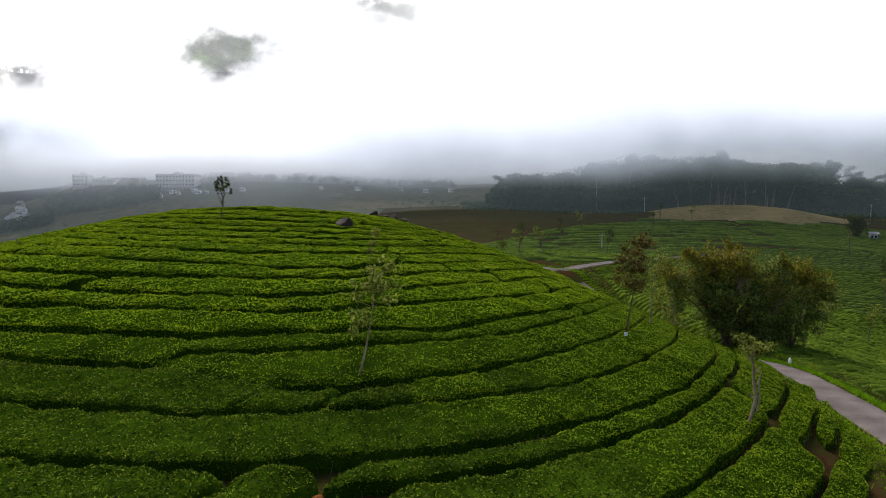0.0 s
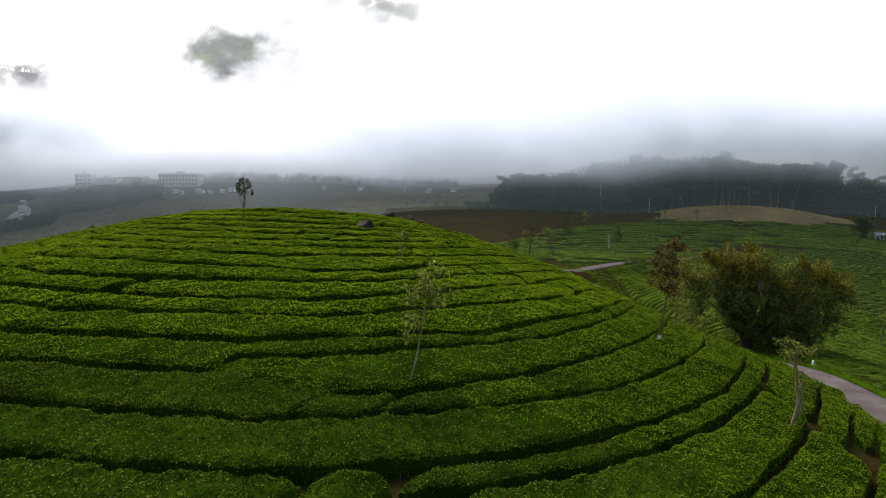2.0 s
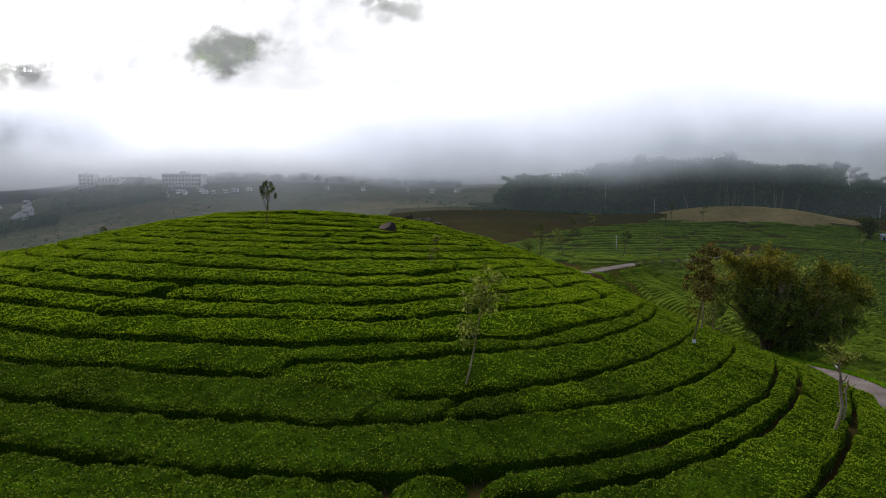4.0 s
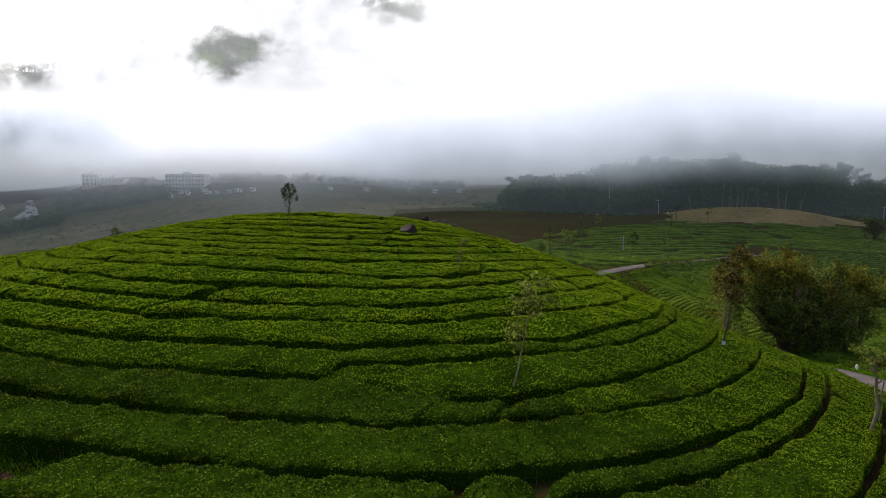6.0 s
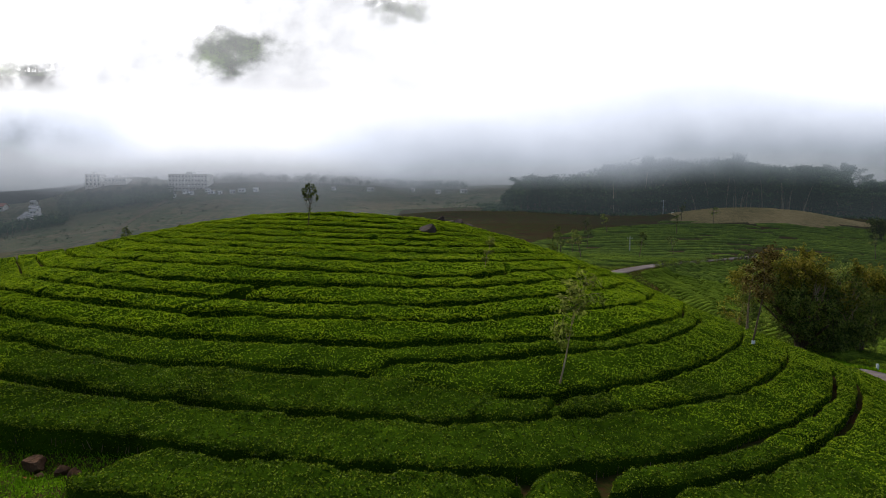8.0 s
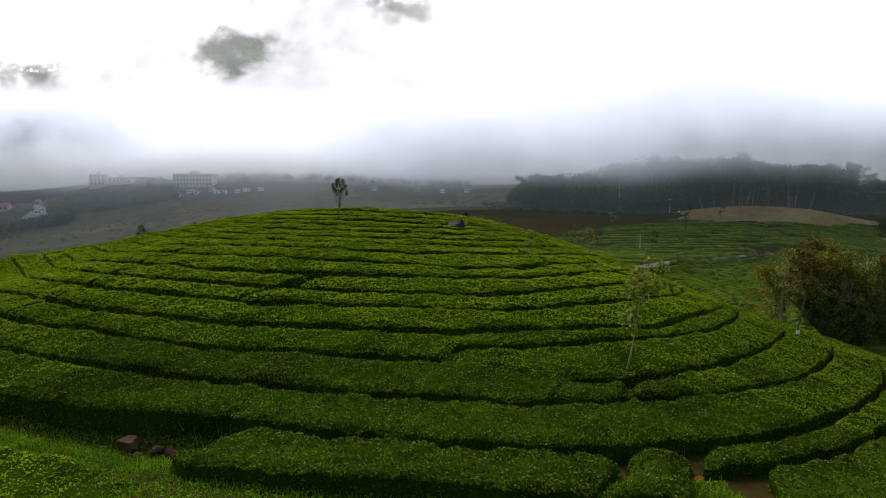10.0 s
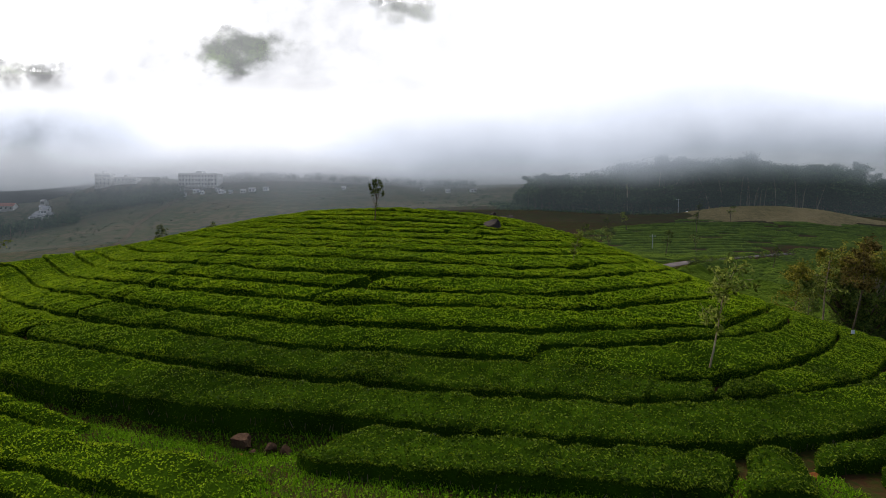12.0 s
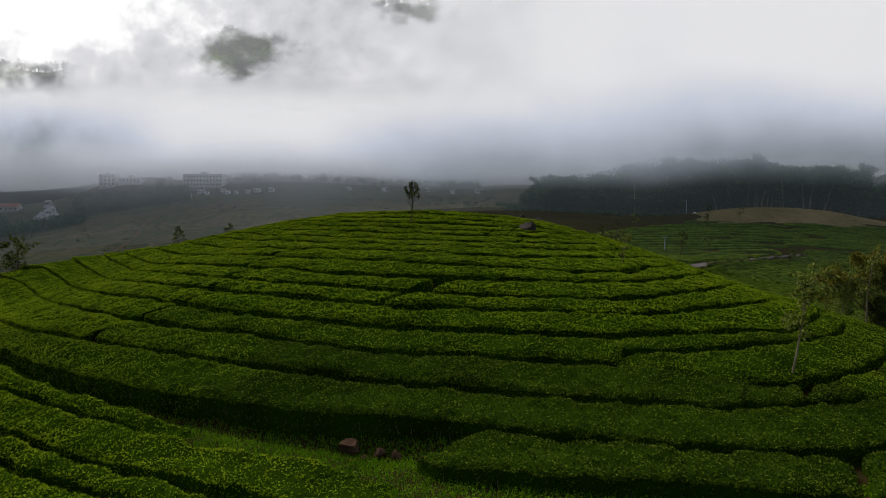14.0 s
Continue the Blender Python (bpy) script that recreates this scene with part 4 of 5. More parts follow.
for k, (x, y, s) in enumerate(FIELD_TREES):
    src = sapling[k % 4]
    p = on_land(x, y)
    m = pose(*p, 0, 0, k * 67) @ Matrix.Diagonal((s, s, s, 1))
    if k < 4:
        src.matrix_basis = m
    else:
        copy_thing(src, m)

# shrubs showing over the crest
shrub = tree("shrub", "small dark shrub behind the hill's crest", on_land(-76, 127), 4.2, 0.06, 0.2, 1.3, M_BARK, M_DARK_LEAF, 500, 0.3, 120, (0, 0), 9, spread=0.3, group="shrubs behind the crest")
shrub.scale = (1.35, 1.35, 1.35)
for x, y, s in ((-67.0, 131.0, 1.0), (-40.0, 104.0, 1.15), (-6.0, 142.0, 1.0), (-1.0, 150.0, 0.8), (168.0, 235.0, 0.9)):
    copy_thing(shrub, pose(*on_land(x, y), 0, 0, x * 13) @ Matrix.Diagonal((s, s, s, 1)))
for k, (x, y, s) in enumerate(((150.0, 196.0, 1.0), (160.0, 205.0, 1.1), (143.0, 205.0, 0.8), (171.0, 215.0, 0.9))):
    tree("field_tree", "rounded dark green tree at the field's edge", on_land(x, y), 9.0 * s, 0.2, 0.2, 4.2 * s, M_BARK, M_DARK_LEAF, 2600, 0.6, 130 + k, (0, 0), 12, spread=0.3, clumps=5, group="trees at the field edge")

# the misty forest on the rise
forest = []
for k in range(5):
    h, cf, cw = ((25, 0.55, 3.6), (28, 0.62, 4.2), (21, 0.35, 4.4), (24, 0.5, 5.0), (17, 0.2, 3.6))[k]
    forest.append(tree("forest_tree", "tall misty forest tree with pale straight trunk", (0, 0, -400), h, 0.32, cf, cw, M_PALE_BARK if k < 2 else M_BARK, M_FOREST_LEAF, 2000, 0.7, 150 + k, (0.03, 0), 12, spread=0.3, clumps=4, group="misty forest", flat=0.25, slim=0.6))
r_ = np.random.default_rng(5)
n = 0
for k in range(236):
    y = r_.uniform(287, 340)
    x = r_.uniform(28, 225) * y / 300
    q = x * 300 / y
    low = q < 75 or q > 192
    v = int(r_.integers(2, 5)) if low or y > 315 else int(r_.integers(0, 5))
    if k % 3 == 2 and not 126 < q < 168:
        v, y = 4, r_.uniform(286, 296)
    s = r_.uniform(0.6, 0.8) if low else r_.uniform(0.85, 1.08)
    wide_ = r_.uniform(1.05, 1.4) * (1.35 if v == 4 else 1)
    m = pose(*on_land(x, y), 0, 0, r_.uniform(0, 360)) @ Matrix.Diagonal((s * wide_, s * wide_, s, 1))
    if n < 5 and v == n:
        forest[v].matrix_basis = m
        n += 1
    elif forest[v].location.z > -300:
        copy_thing(forest[v], m)
for k in range(5):
    if forest[k].location.z < -300:
        forest[k].matrix_basis = pose(*on_land(70 + 25 * k, 300), 0, 0, 0)
for q, s in ((133, 0.86), (137, 0.8), (140.5, 0.88), (143, 0.84), (145.5, 0.8), (151, 0.84), (161, 0.8), (165, 0.76), (172, 0.75), (118, 0.85)):
    copy_thing(forest[int(q) % 2], pose(*on_land(q * 286 / 300, 286), 0, 0, q * 37) @ Matrix.Diagonal((s, s, s, 1)))
for k in range(24):
    y = r_.uniform(380, 440)
    x = r_.uniform(225, 330) * y / 400
    s = r_.uniform(0.7, 1.0)
    copy_thing(forest[int(r_.integers(2, 5))], pose(*on_land(x, y), 0, 0, k * 71) @ Matrix.Diagonal((s, s, s, 1)))
# the close-grown body of the forest behind its front trees
pieces, trunks = [], []
for k in range(620):
    y = r_.uniform(296, 352)
    x = r_.uniform(22, 262) * y / 300
    q = x * 300 / y
    h = float(np.interp(q, (22, 32, 60, 85, 130, 165, 190, 215, 262), (6, 14, 18, 25, 26, 22, 20, 11, 8))) * r_.uniform(0.72, 1.04)
    z = at_ground(x, y)
    c = np.array([x, y, z + h * 0.56]) + np.clip(r_.normal(size=(190, 3)), -1.7, 1.7) * (h * 0.13, h * 0.13, h * 0.23)
    pieces.append(leaf_quads(c, 0.95, 0.65, r_, up=0.25))
    trunks.append(tube(np.array([(x, y, z - 0.5), (x + r_.normal() * 0.3, y, z + h * 0.85)]), [0.2, 0.07], 4))
v, f = joined(pieces)
woods = tagged(new("forest_body", mesh_of("forest_body", v, f, M_FOREST_LEAF, flat=True)), "close-grown dark forest behind the front trees", "woods", kind="stuff")
v, f = joined(trunks)
part("trunks", mesh_of("trunks", v, f, M_BARK), woods)

# dark woods in the misty side valley, too many to count
pieces, trunks = [], []
for k in range(520):
    y = r_.uniform(300, 452)
    x = r_.uniform(-400, -222 if k % 7 else -120)
    q = x / y
    if (-0.78 < q < -0.665 and y > 372) or (-0.63 < q < -0.52 and y > 415) or (q > -0.5 and y < 441) or (x > -246 - 0.25 * (400 - y) and y < 400):
        continue
    h = r_.uniform(5, 10)
    z = at_ground(x, y)
    c = np.array([x, y, z + h * 0.62]) + r_.normal(size=(70, 3)) * (h * 0.2, h * 0.2, h * 0.19)
    pieces.append(leaf_quads(c, 1.0, 0.65, r_, up=0.25))
    trunks.append(tube(np.array([(x, y, z - 0.5), (x + r_.normal() * 0.3, y, z + h * 0.8)]), [0.22, 0.08], 4))
for k in range(620):
    if k < 330:
        y, q = r_.uniform(392, 436), r_.uniform(-0.66, -0.47)
    elif k < 450:
        y, q = r_.uniform(362, 396), r_.uniform(-0.8, -0.655)
    else:
        y, q = r_.uniform(444, 455), r_.uniform(-0.41, 0.02)
    x = q * y
    h = r_.uniform(3.5, 6.0) if k < 450 else r_.uniform(4, 8)
    z = at_ground(x, y)
    c = np.array([x, y, z + h * 0.55]) + r_.normal(size=(60, 3)) * (h * 0.22, h * 0.22, h * 0.2)
    pieces.append(leaf_quads(c, 0.9, 0.6, r_, up=0.25))
    trunks.append(tube(np.array([(x, y, z - 0.5), (x + r_.normal() * 0.2, y, z + h * 0.8)]), [0.16, 0.06], 4))
v, f = joined(pieces)
woods = tagged(new("valley_wood", mesh_of("valley_wood", v, f, M_FOREST_LEAF, flat=True)), "dark misty trees filling the side valley", "woods", kind="stuff")
v, f = joined(trunks)
part("trunks", mesh_of("trunks", v, f, M_BARK), woods)

# woods on the mountain's crest, too far to count
r_ = np.random.default_rng(9)
cx = r_.uniform(-700, 20, 1000)
cz = np.interp(cx, RIDGE_X, RIDGE_Z)
pieces, trunks = [], []
for x, z in zip(cx, cz):
    h = r_.uniform(6, 13)
    y = 800 + r_.uniform(-25, 15) if r_.uniform() < 0.4 else r_.uniform(680, 790)
    zz = 45 + (z - 45) * math.sin(min((y - 625) / 195, 1.35) * math.pi / 2) - 2
    q = np.array([x, y, zz + h * 0.75]) + r_.normal(size=(34, 3)) * (h * 0.16, h * 0.16, h * 0.2)
    pieces.append(leaf_quads(q, 2.2, 1.3, r_, up=0.2))
    trunks.append(tube(np.array([(x, y, zz - 2), (x, y, zz + h * 0.8)]), [0.35, 0.15], 4))
v, f = joined(pieces)
woods = tagged(new("mountain_wood", mesh_of("mountain_wood", v, f, M_FOREST_LEAF, flat=True)), "far dark trees along the mountain crest", "woods", kind="stuff")
v, f = joined(trunks)
part("trunks", mesh_of("trunks", v, f, M_BARK), woods)


# Tea fields behind the road and in the hollow
def field_row(line, width, tall, seed, label, group, per_m=9, leaf=0.3, notched=False):
    """A low hedge along a line of plan points."""
    r = np.random.default_rng(seed)
    d = np.gradient(line, axis=0)
    d /= np.linalg.norm(d, axis=1)[:, None]
    nrm = np.stack([d[:, 1], -d[:, 0]], 1)
    s = np.arange(len(line))
    cross = ((-0.5, -0.25), (-0.42, 0.7), (-0.15, 1.0), (0.15, 1.0), (0.42, 0.7), (0.5, -0.25))
    wide = width * (1 + 0.18 * bumps(s, s * 0 + seed, 2.5, 51))
    notch = 1.0
    if notched:
        c_ = (line[:, 0] + 1.3 * np.sin(line[:, 1] / 4.1) + 0.8 * bumps(line[:, 0] * 0, line[:, 1], 2.0, 63)) / 4.7
        notch = 0.12 + 0.88 * smooth(0.05, 0.13, np.abs(c_ - np.round(c_)))
    cols = []
    for o, hgt in cross:
        p = line + nrm * (o * wide)[:, None]
        t = tall * hgt * (1 + (0.12 if notched else 0.25) * bumps(s, s * 0 + o * 5 + seed, 1.7, 52)) if hgt > 0 else tall * hgt
        if hgt > 0:
            t = t * np.where((s == 0) | (s == len(line) - 1), 0.2, 1)
        cols.append(np.column_stack([p, ground(p[:, 0], p[:, 1]) + (t * notch if hgt > 0 else t)]))
    v = np.stack(cols, 1)
    ob = tagged(new("tea_hedge", mesh_of("tea_hedge", v.reshape(-1, 3), grid_faces(len(line), 6), M_FIELD)), label, "tea hedge", group)
    length = np.linalg.norm(np.diff(line, axis=0), axis=1).sum()
    k = int(length * per_m)
    i = r.uniform(0, len(line) - 1.01, k)
    j = r.uniform(0.7, 4.3, k)
    a, b = i.astype(int), j.astype(int)
    fa, fb = (i - a)[:, None], (j - b)[:, None]
    c = v[a, b] * (1 - fa) * (1 - fb) + v[a + 1, b] * fa * (1 - fb) + v[a, b + 1] * (1 - fa) * fb + v[a + 1, b + 1] * fa * fb
    c[:, 2] += r.uniform(0, 0.1, k)
    lv, lf = leaf_quads(c, leaf, leaf * 0.55, r, up=0.5)
    part("foliage", mesh_of("foliage", lv, lf, M_FIELD_LEAF, flat=True), ob)


r_ = np.random.default_rng(33)
k = 0
y = 121.0
while y < 276:
    x0, x1 = -12 + 0.06 * (y - 127), 66 + (y - 127) * 1.35 if y < 236 else 74
    n_ = 60
    xs = np.linspace(x0, min(x1, 165), n_)
    ys = y + 7 * np.sin((xs - 20) / 38.0) - 0.0009 * (xs - 50) ** 2 + 0.5 * bumps(xs, xs * 0 + y, 9, 61)
    cut = sorted(r_.integers(8, n_ - 8, 2))
    for a, b in ((0, cut[0]), (cut[0] + 1, cut[1]), (cut[1] + 1, n_)):
        if b - a > 5:
            keep = (((xs[a:b] - 119) / 50) ** 2 + ((ys[a:b] - 246) / 21) ** 2 > 1) & (ys[a:b] > np.interp(xs[a:b], BRANCH[:, 0], BRANCH[:, 1], left=112) + 4.5) & (ys[a:b] < 164 + 212 * xs[a:b] / ys[a:b])
            if keep.sum() > 5:
                field_row(np.column_stack([xs[a:b][keep], ys[a:b][keep]]), 2.35, 0.62, 400 + k, "low clipped tea hedge on the field behind the road", "tea hedges on the far field")
        k += 1
    y += r_.uniform(2.7, 3.3)
y = 43.0
while y < 196:
    xr = float(np.interp(y, ROAD[:95, 1], ROAD[:95, 0]))
    xs = np.arange(xr + 3.0, min(150.0, 33 + (y - 38) / 0.95), 0.62)
    ys = y - 0.13 * (xs - 28) + 0.6 * np.sin(xs / 7.0 + y * 0.05) + 0.25 * bumps(xs, xs * 0 + y, 3, 62)
    ok = ys < np.interp(xs, BRANCH[:, 0], BRANCH[:, 1], left=104) + np.where(xs > 88, 3.5, -3.6)
    xs, ys = xs[ok], ys[ok]
    a = 0
    while a < len(xs) - 7:
        b = min(a + int(r_.integers(30, 75)), len(xs))
        if b - a > 6:
            field_row(np.column_stack([xs[a:b], ys[a:b]]), 1.02, 0.5, 700 + k, "rough tea hedge in the green hollow below the road", "tea hedges in the hollow", 10, 0.15, True)
        a = b
        k += 1
    y += r_.uniform(1.15, 1.35) * (1 + max(0, y - 90) * 0.006)

# Grass in the gully and on the verges
r_ = np.random.default_rng(77)


def grass(n, pick, tall, label, lift=0.0):
    x, y = pick(n)
    z = ground(x, y) + lift
    h = tall * r_.uniform(0.4, 1.2, len(x))
    a = r_.uniform(0, 2 * np.pi, len(x))
    tip = np.column_stack([x + np.cos(a * 3.7) * h * 0.5, y + np.sin(a * 3.7) * h * 0.5, z + h])
    w = np.column_stack([np.cos(a), np.sin(a), 0 * a]) * (0.018 + 0.05 * h)[:, None]
    base = np.column_stack([x, y, z - 0.03])
    v = np.stack([base - w, base + w, tip], 1).reshape(-1, 3)
    return tagged(new("grass", mesh_of("grass", v, np.arange(len(x) * 3).reshape(-1, 3), M_GRASS, flat=True)), label, "grass", kind="stuff")


def gully(n):
    x, y = r_.uniform(-48, -3, n), r_.uniform(12.5, 36, n)
    side = r_.uniform(size=n) < 0.22
    x, y = np.where(side, r_.uniform(-86, -42, n), x), np.where(side, r_.uniform(24, 72, n), y)
    s = poly(TERRACE, x, y)
    t = np.degrees(np.arctan2(y - 76, x + 18)) % 360
    ok = (side & (s < 0.1)) | ((s < 0.5) & (s > -1.0) & (t < 269.5)) | ((s < -0.62) & (s > -4) & (t > 248) & (t < 288))
    ok &= bumps(x, y, 1.1, 71) + 3 > -0.85 + 0.5 * (np.hypot(x + 23, y - 19.5) < 0.8)
    return x[ok], y[ok]


def verge(n):
    i = r_.integers(0, len(ROAD), n)
    side = np.where(r_.uniform(size=n) < 0.4, -1, 1)
    d = np.gradient(ROAD[:, :2], axis=0)
    d /= np.linalg.norm(d, axis=1)[:, None]
    off = (1.75 + np.abs(r_.normal(0, 1.0, n))) * side
    return ROAD[i, 0] + d[i, 1] * off + r_.normal(0, 0.12, n), ROAD[i, 1] - d[i, 0] * off + r_.normal(0, 0.12, n)


grass(150000, gully, 0.2, "rank green grass in a gully between hedges")
gx_, gy_ = gully(170000)
wv, wf = leaf_quads(np.column_stack([gx_, gy_, ground(gx_, gy_) + r_.uniform(0.0, 0.17, len(gx_))]), 0.085, 0.05, r_, up=0.65)
tagged(new("weeds", mesh_of("weeds", wv, wf, M_GRASS, flat=True)), "low leafy weeds in a gully between hedges", "weeds", kind="stuff")
grass(40000, verge, 0.3, "green grass verge along the road")

def hollow_floor(n):
    x, y = r_.uniform(22, 62, n), r_.uniform(62, 122, n)
    far_ = np.min(np.hypot(x[:, None] - ROAD[None, :, 0], y[:, None] - ROAD[None, :, 1]), 1)
    far_ = np.minimum(far_, np.min(np.hypot(x[:, None] - BRANCH[None, :, 0], y[:, None] - BRANCH[None, :, 1]), 1))
    ok = far_ > 2.2
    return x[ok], y[ok]


gx_, gy_ = hollow_floor(42000)
wv, wf = leaf_quads(np.column_stack([gx_, gy_, ground(gx_, gy_) + r_.uniform(0.05, 0.3, len(gx_))]), 0.26, 0.15, r_, up=0.6)
tagged(new("weeds", mesh_of("weeds", wv, wf, M_FIELD_LEAF, flat=True)), "low green growth between hedges below the road", "weeds", kind="stuff")

# roadside bushes on both sides of the road
bush = [tree("roadside_bush", "leafy bush with pale flowers on the road bank", (0, 0, -400), 1.3, 0.04, 0.05, 0.9, M_BARK, M_TEA_LEAF if k % 2 else M_DARK_LEAF, 700, 0.14, 210 + k, (0, 0), 9, spread=0.4, group="bushes along the road") for k in range(4)]
k = 0
for i in range(4, 78, 2):
    d = np.gradient(ROAD[:, :2], axis=0)[i]
    d /= np.linalg.norm(d)
    for side, far in ((1, 2.9), (-1, 2.5)):
        if side < 0 and i > 40:
            continue
        o = (far + r_.uniform(0, 1.0)) * side
        x, y = ROAD[i, 0] + d[1] * o, ROAD[i, 1] - d[0] * o
        s = r_.uniform(0.6, 1.15)
        m = pose(*on_land(x, y), 0, 0, r_.uniform(0, 360)) @ Matrix.Diagonal((s, s, s * 0.9, 1))
        if k < 4:
            bush[k].matrix_basis = m
        else:
            copy_thing(bush[k % 4], m)
        k += 1


# bushes along the branch road
for i in range(24, 80, 2):
    d = np.gradient(BRANCH[:, :2], axis=0)[i]
    d /= np.linalg.norm(d)
    o = 1.7 + r_.uniform(0, 0.8)
    s = r_.uniform(0.8, 1.5)
    x, y = BRANCH[i, 0] + d[1] * o, BRANCH[i, 1] - d[0] * o
    copy_thing(bush[i // 2 % 4], pose(*on_land(x, y), 0, 0, i * 50) @ Matrix.Diagonal((s * 1.3, s * 1.3, s, 1)))

# scrub on the far slopes, too far to count
r_ = np.random.default_rng(55)
sx, sy = r_.uniform(-380, 120, 2400), r_.uniform(215, 440, 2400)
ok = (bumps(sx, sy, 38, 81) + 0.7 * bumps(sx, sy, 13, 82) > 0.25) & ((sx < -60) | (sy > 285))
sx, sy = np.concatenate([sx[ok], r_.uniform(10, 235, 3600)]), np.concatenate([sy[ok], r_.uniform(274, 330, 3600)])
sz = ground(sx, sy)
size = r_.uniform(0.5, 1.5, len(sx))
pts = np.repeat(np.column_stack([sx, sy, sz + size * 0.4]), 9, 0) + r_.normal(size=(len(sx) * 9, 3)) * np.repeat(size, 9)[:, None] * (0.7, 0.7, 0.4)
v, f = leaf_quads(pts, 0.7, 0.45, r_, up=0.4)
tagged(new("scrub", mesh_of("scrub", v, f, M_FOREST_LEAF, flat=True)), "dark scrub and low bushes on the far slopes", "scrub", kind="stuff")
# Rocks and soil
def rock(label, at, size, mat, seed, squash=0.7, turn=0.0, group=""):
    v, f = stone(np.random.default_rng(seed), size, squash)
    ob = tagged(new("rock", mesh_of("rock", v, f, mat, flat=True)), label, "rock", group)
    ob.matrix_basis = pose(*at, 0, 0, turn)
    return ob


rock("dark weathered boulder lying among the tea near the crest", on_hill(-10.4, 63.2)[:2] + (on_hill(-10.4, 63.2)[2] + 0.2,), 1.35, M_ROCK, 3, 0.8, 20)
for k, (x, y, s) in enumerate(((-9.0, 79.0, 0.7), (-6.6, 80.0, 0.85), (-7.6, 79.4, 0.55), (-5.2, 80.2, 0.6))):
    rock("dark rock on the far side of the crest", (x, y, float(hill_top(x, y)) - 0.1), 1.25 * s, M_ROCK, 20 + k, 0.5, k * 50, "rocks behind the crest")
for k, (x, y, s) in enumerate(((-23.1, 19.15, 0.55), (-22.1, 18.9, 0.35), (-21.4, 18.6, 0.31), (-22.6, 18.5, 0.18))):
    rock("reddish-brown rock in the grassy gully", (x, y, at_ground(x, y) - 0.05), s, M_RED_ROCK, 30 + k, 1.05, k * 70, "red rocks in the gully")
rock("pale grey rock in a break of the hedge", on_hill(-20.0, 33.5), 0.6, M_ROCK, 41, 0.6)
rock("grey-brown boulder at a hedge end", on_hill(-4.9, 16.5), 0.5, M_ROCK, 42, 0.9)


def mound(x, y, size, seed, label):
    v, f = stone(np.random.default_rng(seed), size, 0.25)
    v = v * (1 + 0.3 * bumps(v[:, 0] * 5, v[:, 1] * 5, 1.0, seed))[:, None]
    ob = tagged(new("soil_mound", mesh_of("soil_mound", v, f, M_RED_SOIL)), label, "soil")
    ob.matrix_basis = pose(x, y, at_ground(x, y) - 0.2 * size, 0, 0, seed * 40)


mound(-13.6, 17.9, 0.28, 2, "low mound of bare reddish soil in the path")
mound(-3.8, 16.9, 0.36, 3, "patch of bare red soil between hedges")
mound(-22.95, 18.4, 0.35, 4, "patch of orange soil beside the red rocks")
mound(-2.9, 17.6, 0.36, 5, "patch of bare red soil between hedges")


# Poles, posts and signs
def pole(at, height, label):
    ob = thing("utility_pole", label, "pole", "utility poles", at)
    v, f = tube(np.array([(0, 0, -0.3), (0, 0, height * 0.5), (0, 0, height)]), [0.16, 0.13, 0.1], 10)
    part("shaft", mesh_of("shaft", v, f, M_CONCRETE), ob)
    v, f = joined([box(-0.9, 0.9, -0.06, 0.06, height - 0.6, height - 0.48)] + [tube(np.array([(x, 0, height - 0.5), (x, 0, height - 0.3)]), [0.05, 0.04], 6) for x in (-0.8, 0.8)])
    part("crossarm", mesh_of("crossarm", v, f, M_CONCRETE, flat=True), ob, "crossarm with small insulators")


pole(on_land(46.8, 176.0), 4.8, "pale concrete power pole at the field's lower edge")
pole(on_land(187.0, 262.0), 7.0, "thin pale power pole on the far slope")
pole(on_land(88.0, 262.0), 7.0, "thin pale power pole before the forest")
ob = thing("marker_post", "short white painted roadside marker post", "post", at=on_land(30.6, 52.0))
v, f = joined([box(-0.09, 0.09, -0.09, 0.09, -0.2, 0.7), box(-0.06, 0.06, -0.06, 0.06, 0.7, 0.8)])
part("shaft", mesh_of("shaft", v, f, M_WALL, flat=True), ob)
ob = thing("tree_tag", "small white tag fixed to a tree trunk", "sign", at=(11.58, 37.42, on_hill(11.5, 37.6)[2] + 1.0))
v, f = box(-0.11, 0.11, -0.02, 0.02, -0.12, 0.12)
part("plate", mesh_of("plate", v, f, M_WALL, flat=True), ob)
ob = thing("water_tank", "small white round tank by the forest edge", "tank", at=on_land(97.0, 286.0 - 12))
v, f = tube(np.array([(0, 0, -0.3), (0, 0, 1.3), (0, 0, 1.6), (0, 0, 1.7)]), [0.9, 0.9, 0.6, 0.05], 14)
part("shell", mesh_of("shell", v, f, M_WALL), ob)


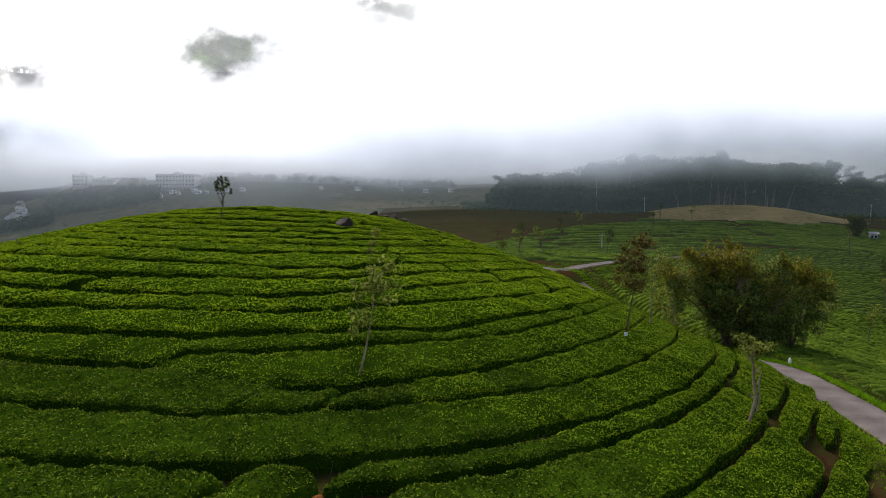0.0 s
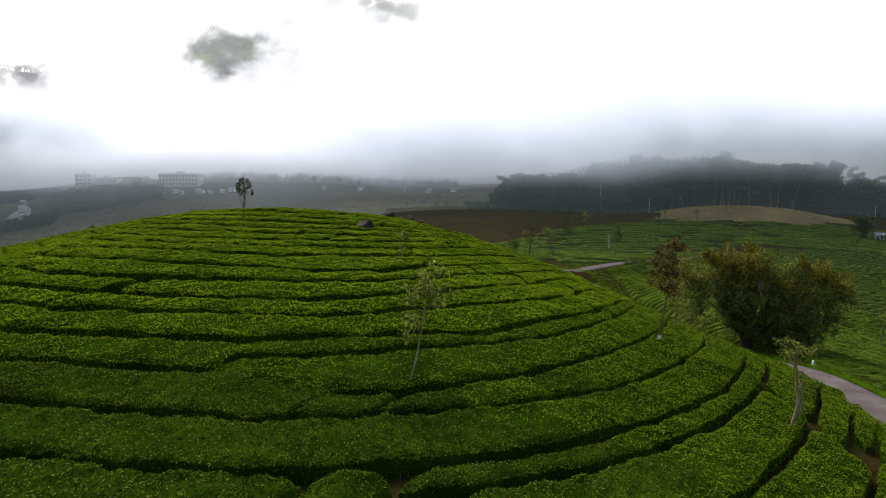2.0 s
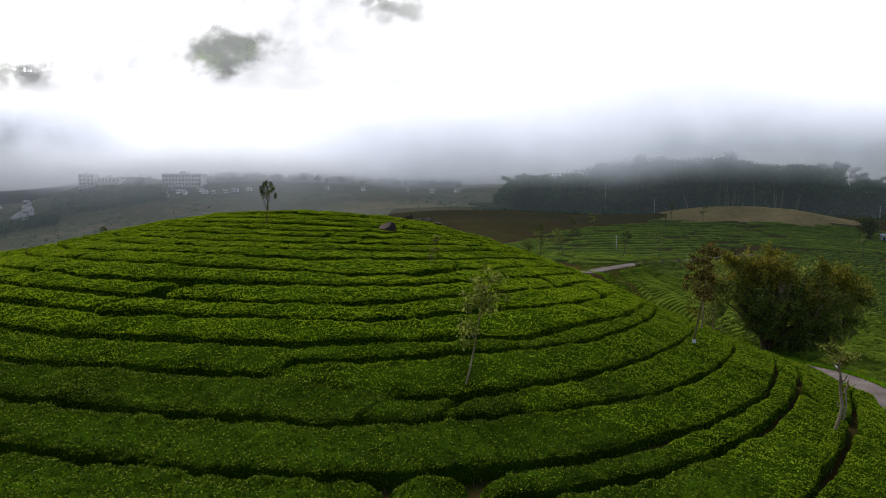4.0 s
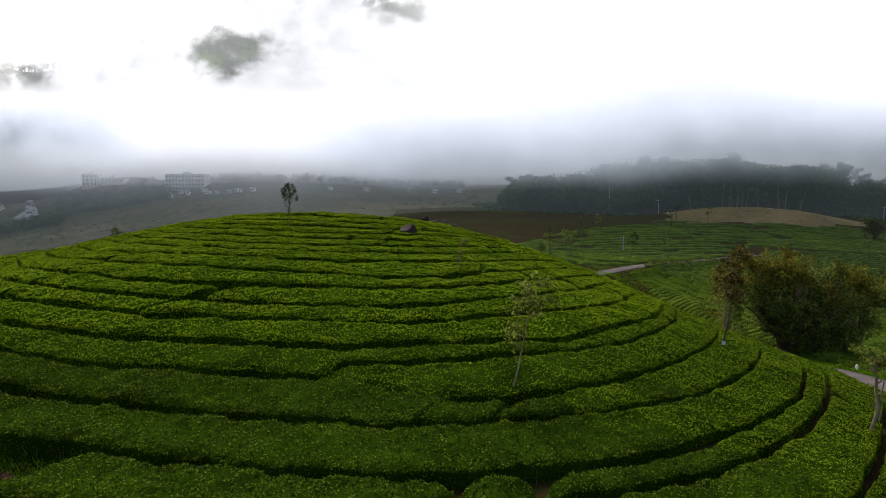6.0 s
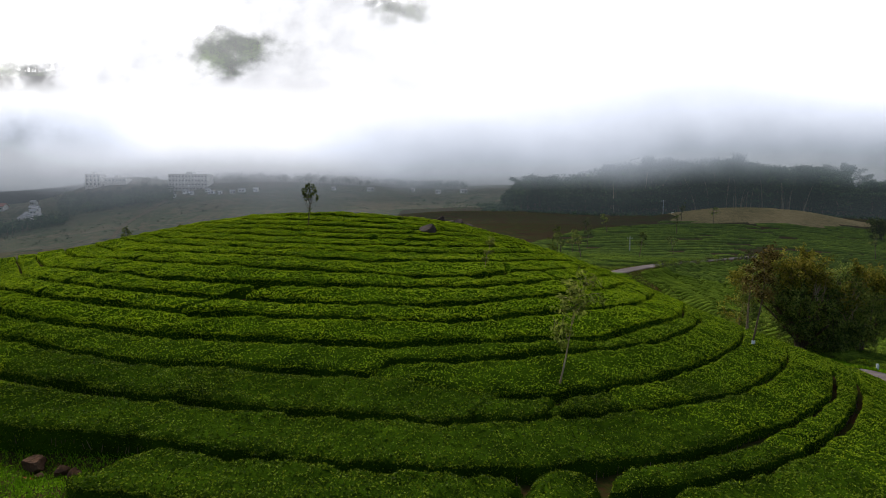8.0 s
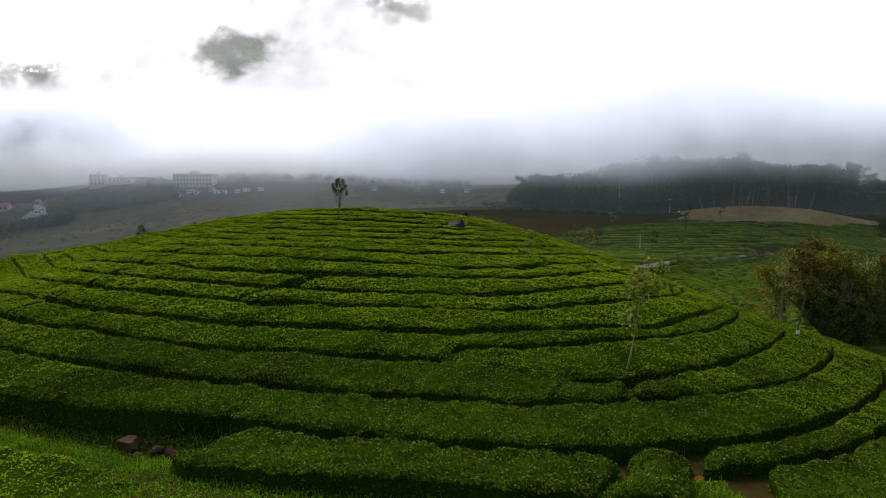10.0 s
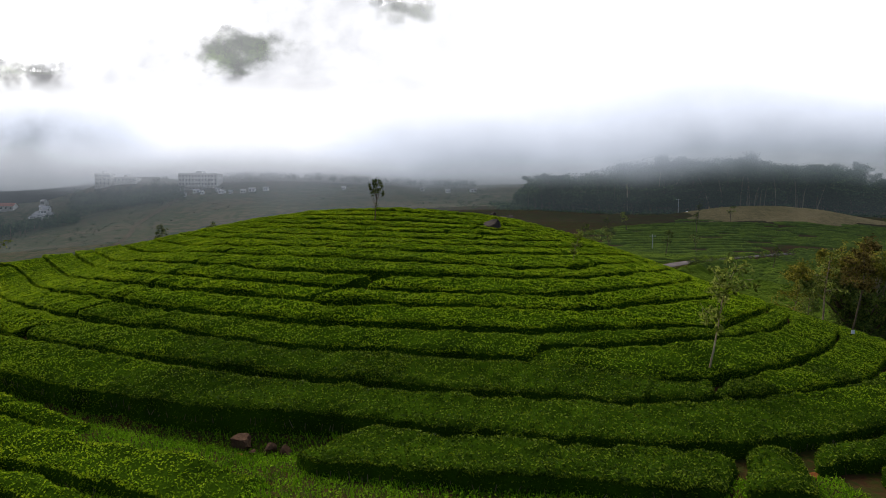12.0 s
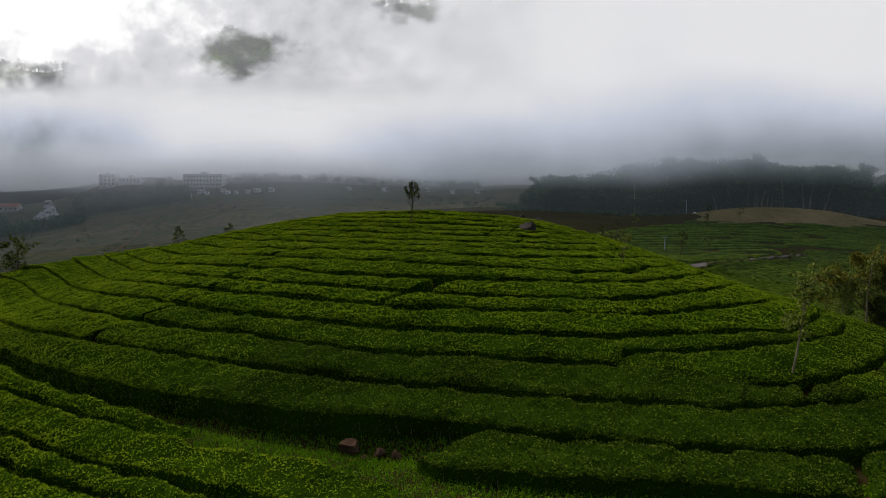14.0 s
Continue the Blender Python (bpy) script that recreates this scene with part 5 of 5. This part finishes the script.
# Buildings across the valley
def building(name, label, at, wide, deep, storeys, bays, roof="flat", turn=0.0, group="", storey=3.0, roof_mat=None):
    ob = thing(name, label, "building", group, at, turn)
    tall = storeys * storey
    wall = part("wall", mesh_of("wall", *box(-wide / 2, wide / 2, -deep / 2, deep / 2, -3.0, tall), M_WALL, flat=True), ob)
    if roof == "flat":
        v, f = joined([box(-wide / 2 - 0.3, wide / 2 + 0.3, -deep / 2 - 0.3, deep / 2 + 0.3, tall + 0.004, tall + 0.35), box(-wide * 0.08, wide * 0.08, -deep * 0.3, deep * 0.3, tall + 0.35, tall + 2.2)])
        part("roof", mesh_of("roof", v, f, M_WALL, flat=True), ob)
    else:
        w, d, e = wide / 2 + 0.5, deep / 2 + 0.5, tall + deep * 0.35
        v = np.array([(-w, -d, tall), (w, -d, tall), (w, 0, e), (-w, 0, e), (w, d, tall), (-w, d, tall), (-w, -d, tall + 0.15), (w, -d, tall + 0.15)])
        f = np.array([(0, 1, 2, 3), (3, 2, 4, 5), (0, 3, 5, 0), (1, 4, 2, 1)])
        part("roof", mesh_of("roof", v, f[:2], roof_mat or M_TIN, flat=True), ob)
        gv = np.array([(-w + 0.5, -d + 0.5, tall), (-w + 0.5, d - 0.5, tall), (-w + 0.5, 0, e - 0.3), (w - 0.5, -d + 0.5, tall), (w - 0.5, d - 0.5, tall), (w - 0.5, 0, e - 0.3)])
        part("gable", mesh_of("gable", gv, [(0, 1, 2), (3, 5, 4)], M_WALL, flat=True), ob)
    hw, hh = min(0.55, wide / bays * 0.3), storey * 0.22
    pane = mesh_of("pane", *box(-hw, hw, -0.05, 0.05, -hh, hh), M_GLASS, flat=True)
    sill = mesh_of("sill", *box(-hw - 0.1, hw + 0.1, -0.16, 0.0, -hh - 0.12, -hh - 0.02), M_WALL, flat=True)
    for s in range(storeys):
        for b in range(bays):
            w = part("window", pane, ob)
            w.matrix_basis = pose(-wide / 2 + wide * (b + 0.5) / bays, -deep / 2 - 0.03, s * storey + storey * 0.53)
            part("sill", sill, w)
    if storeys > 2:
        for s in range(1, storeys):
            part("ledge", mesh_of("ledge", *box(-wide / 2 - 0.1, wide / 2 + 0.1, -deep / 2 - 0.22, -deep / 2 - 0.004, s * storey - 0.1, s * storey + 0.1), M_WALL, flat=True), ob)
    return ob


building("hotel", "long white three-storey hotel across the valley, half in mist", on_land(-193, 440), 28, 12, 3, 12, storey=2.9)
building("hotel_terrace", "low white terrace block below the long hotel", on_land(-193, 431), 25, 3, 1, 10, storey=1.5)
building("annexe", "white three-storey annexe with open floors in mist", on_land(-270, 452), 11, 9, 3, 4, turn=6, storey=2.8)
building("hall", "long low pale hall beside the annexe", on_land(-253, 452), 17, 8, 1, 6, turn=-4, storey=3.2)
for k, (x, y, w, s, t) in enumerate(((-292, 403, 3.8, 1, 5), (-287, 404, 3.4, 1, -10), (-282, 405, 3.8, 1, 12), (-294, 409, 3.6, 1, 0), (-289, 410, 3.8, 2, 20), (-296, 415, 3.4, 1, -5), (-291, 416, 3.4, 2, 4), (-297, 421, 3.4, 2, 10), (-300, 427, 3.0, 3, -8))):
    building("house", "small white house stacked on the far slope", on_land(x, y), w, 4, s, 2, "pitched", t, "hillside houses", 2.3)
building("house", "white house with red tiled roof on the far slope", on_land(-341, 446), 13, 7, 1, 4, "pitched", 5, "hillside houses", roof_mat=M_TILE)
HUTS = [(146, 203), (-197, 416), (-188, 419), (-181, 412), (-172, 417), (-166, 408), (-159, 405), (-151, 406), (-146, 410), (-192, 409), (-137, 412), (-60, 425), (-30, 428), (-12, 422), (6, 425), (-85, 420), (245, 335)]
for k, (x, y) in enumerate(HUTS):
    building("hut", "small pale hut on the far slope", on_land(x, y), 2.2 + 1.1 * (k % 3), 2.2, 1, 2, "pitched", k * 17 % 40 - 20, "huts across the valley", 1.9)


# earth tracks on the far slope
M_TRACK = material("pale_earth_track", [(0.075, 0.058, 0.038), (0.125, 0.098, 0.066)], 0.1, 0.95, 0.2, 9, 0.0)
for line in ([(-165, 262), (-172, 295), (-184, 330), (-190, 372), (-194, 405)],):
    k = spline([(x, y, 0) for x, y in line], 70)
    k[:, 2] = ground(k[:, 0], k[:, 1]) + 0.25
    ribbon(k, 1.3, 0.12, M_TRACK, "track", "pale earth track across the far slope", 0.5)
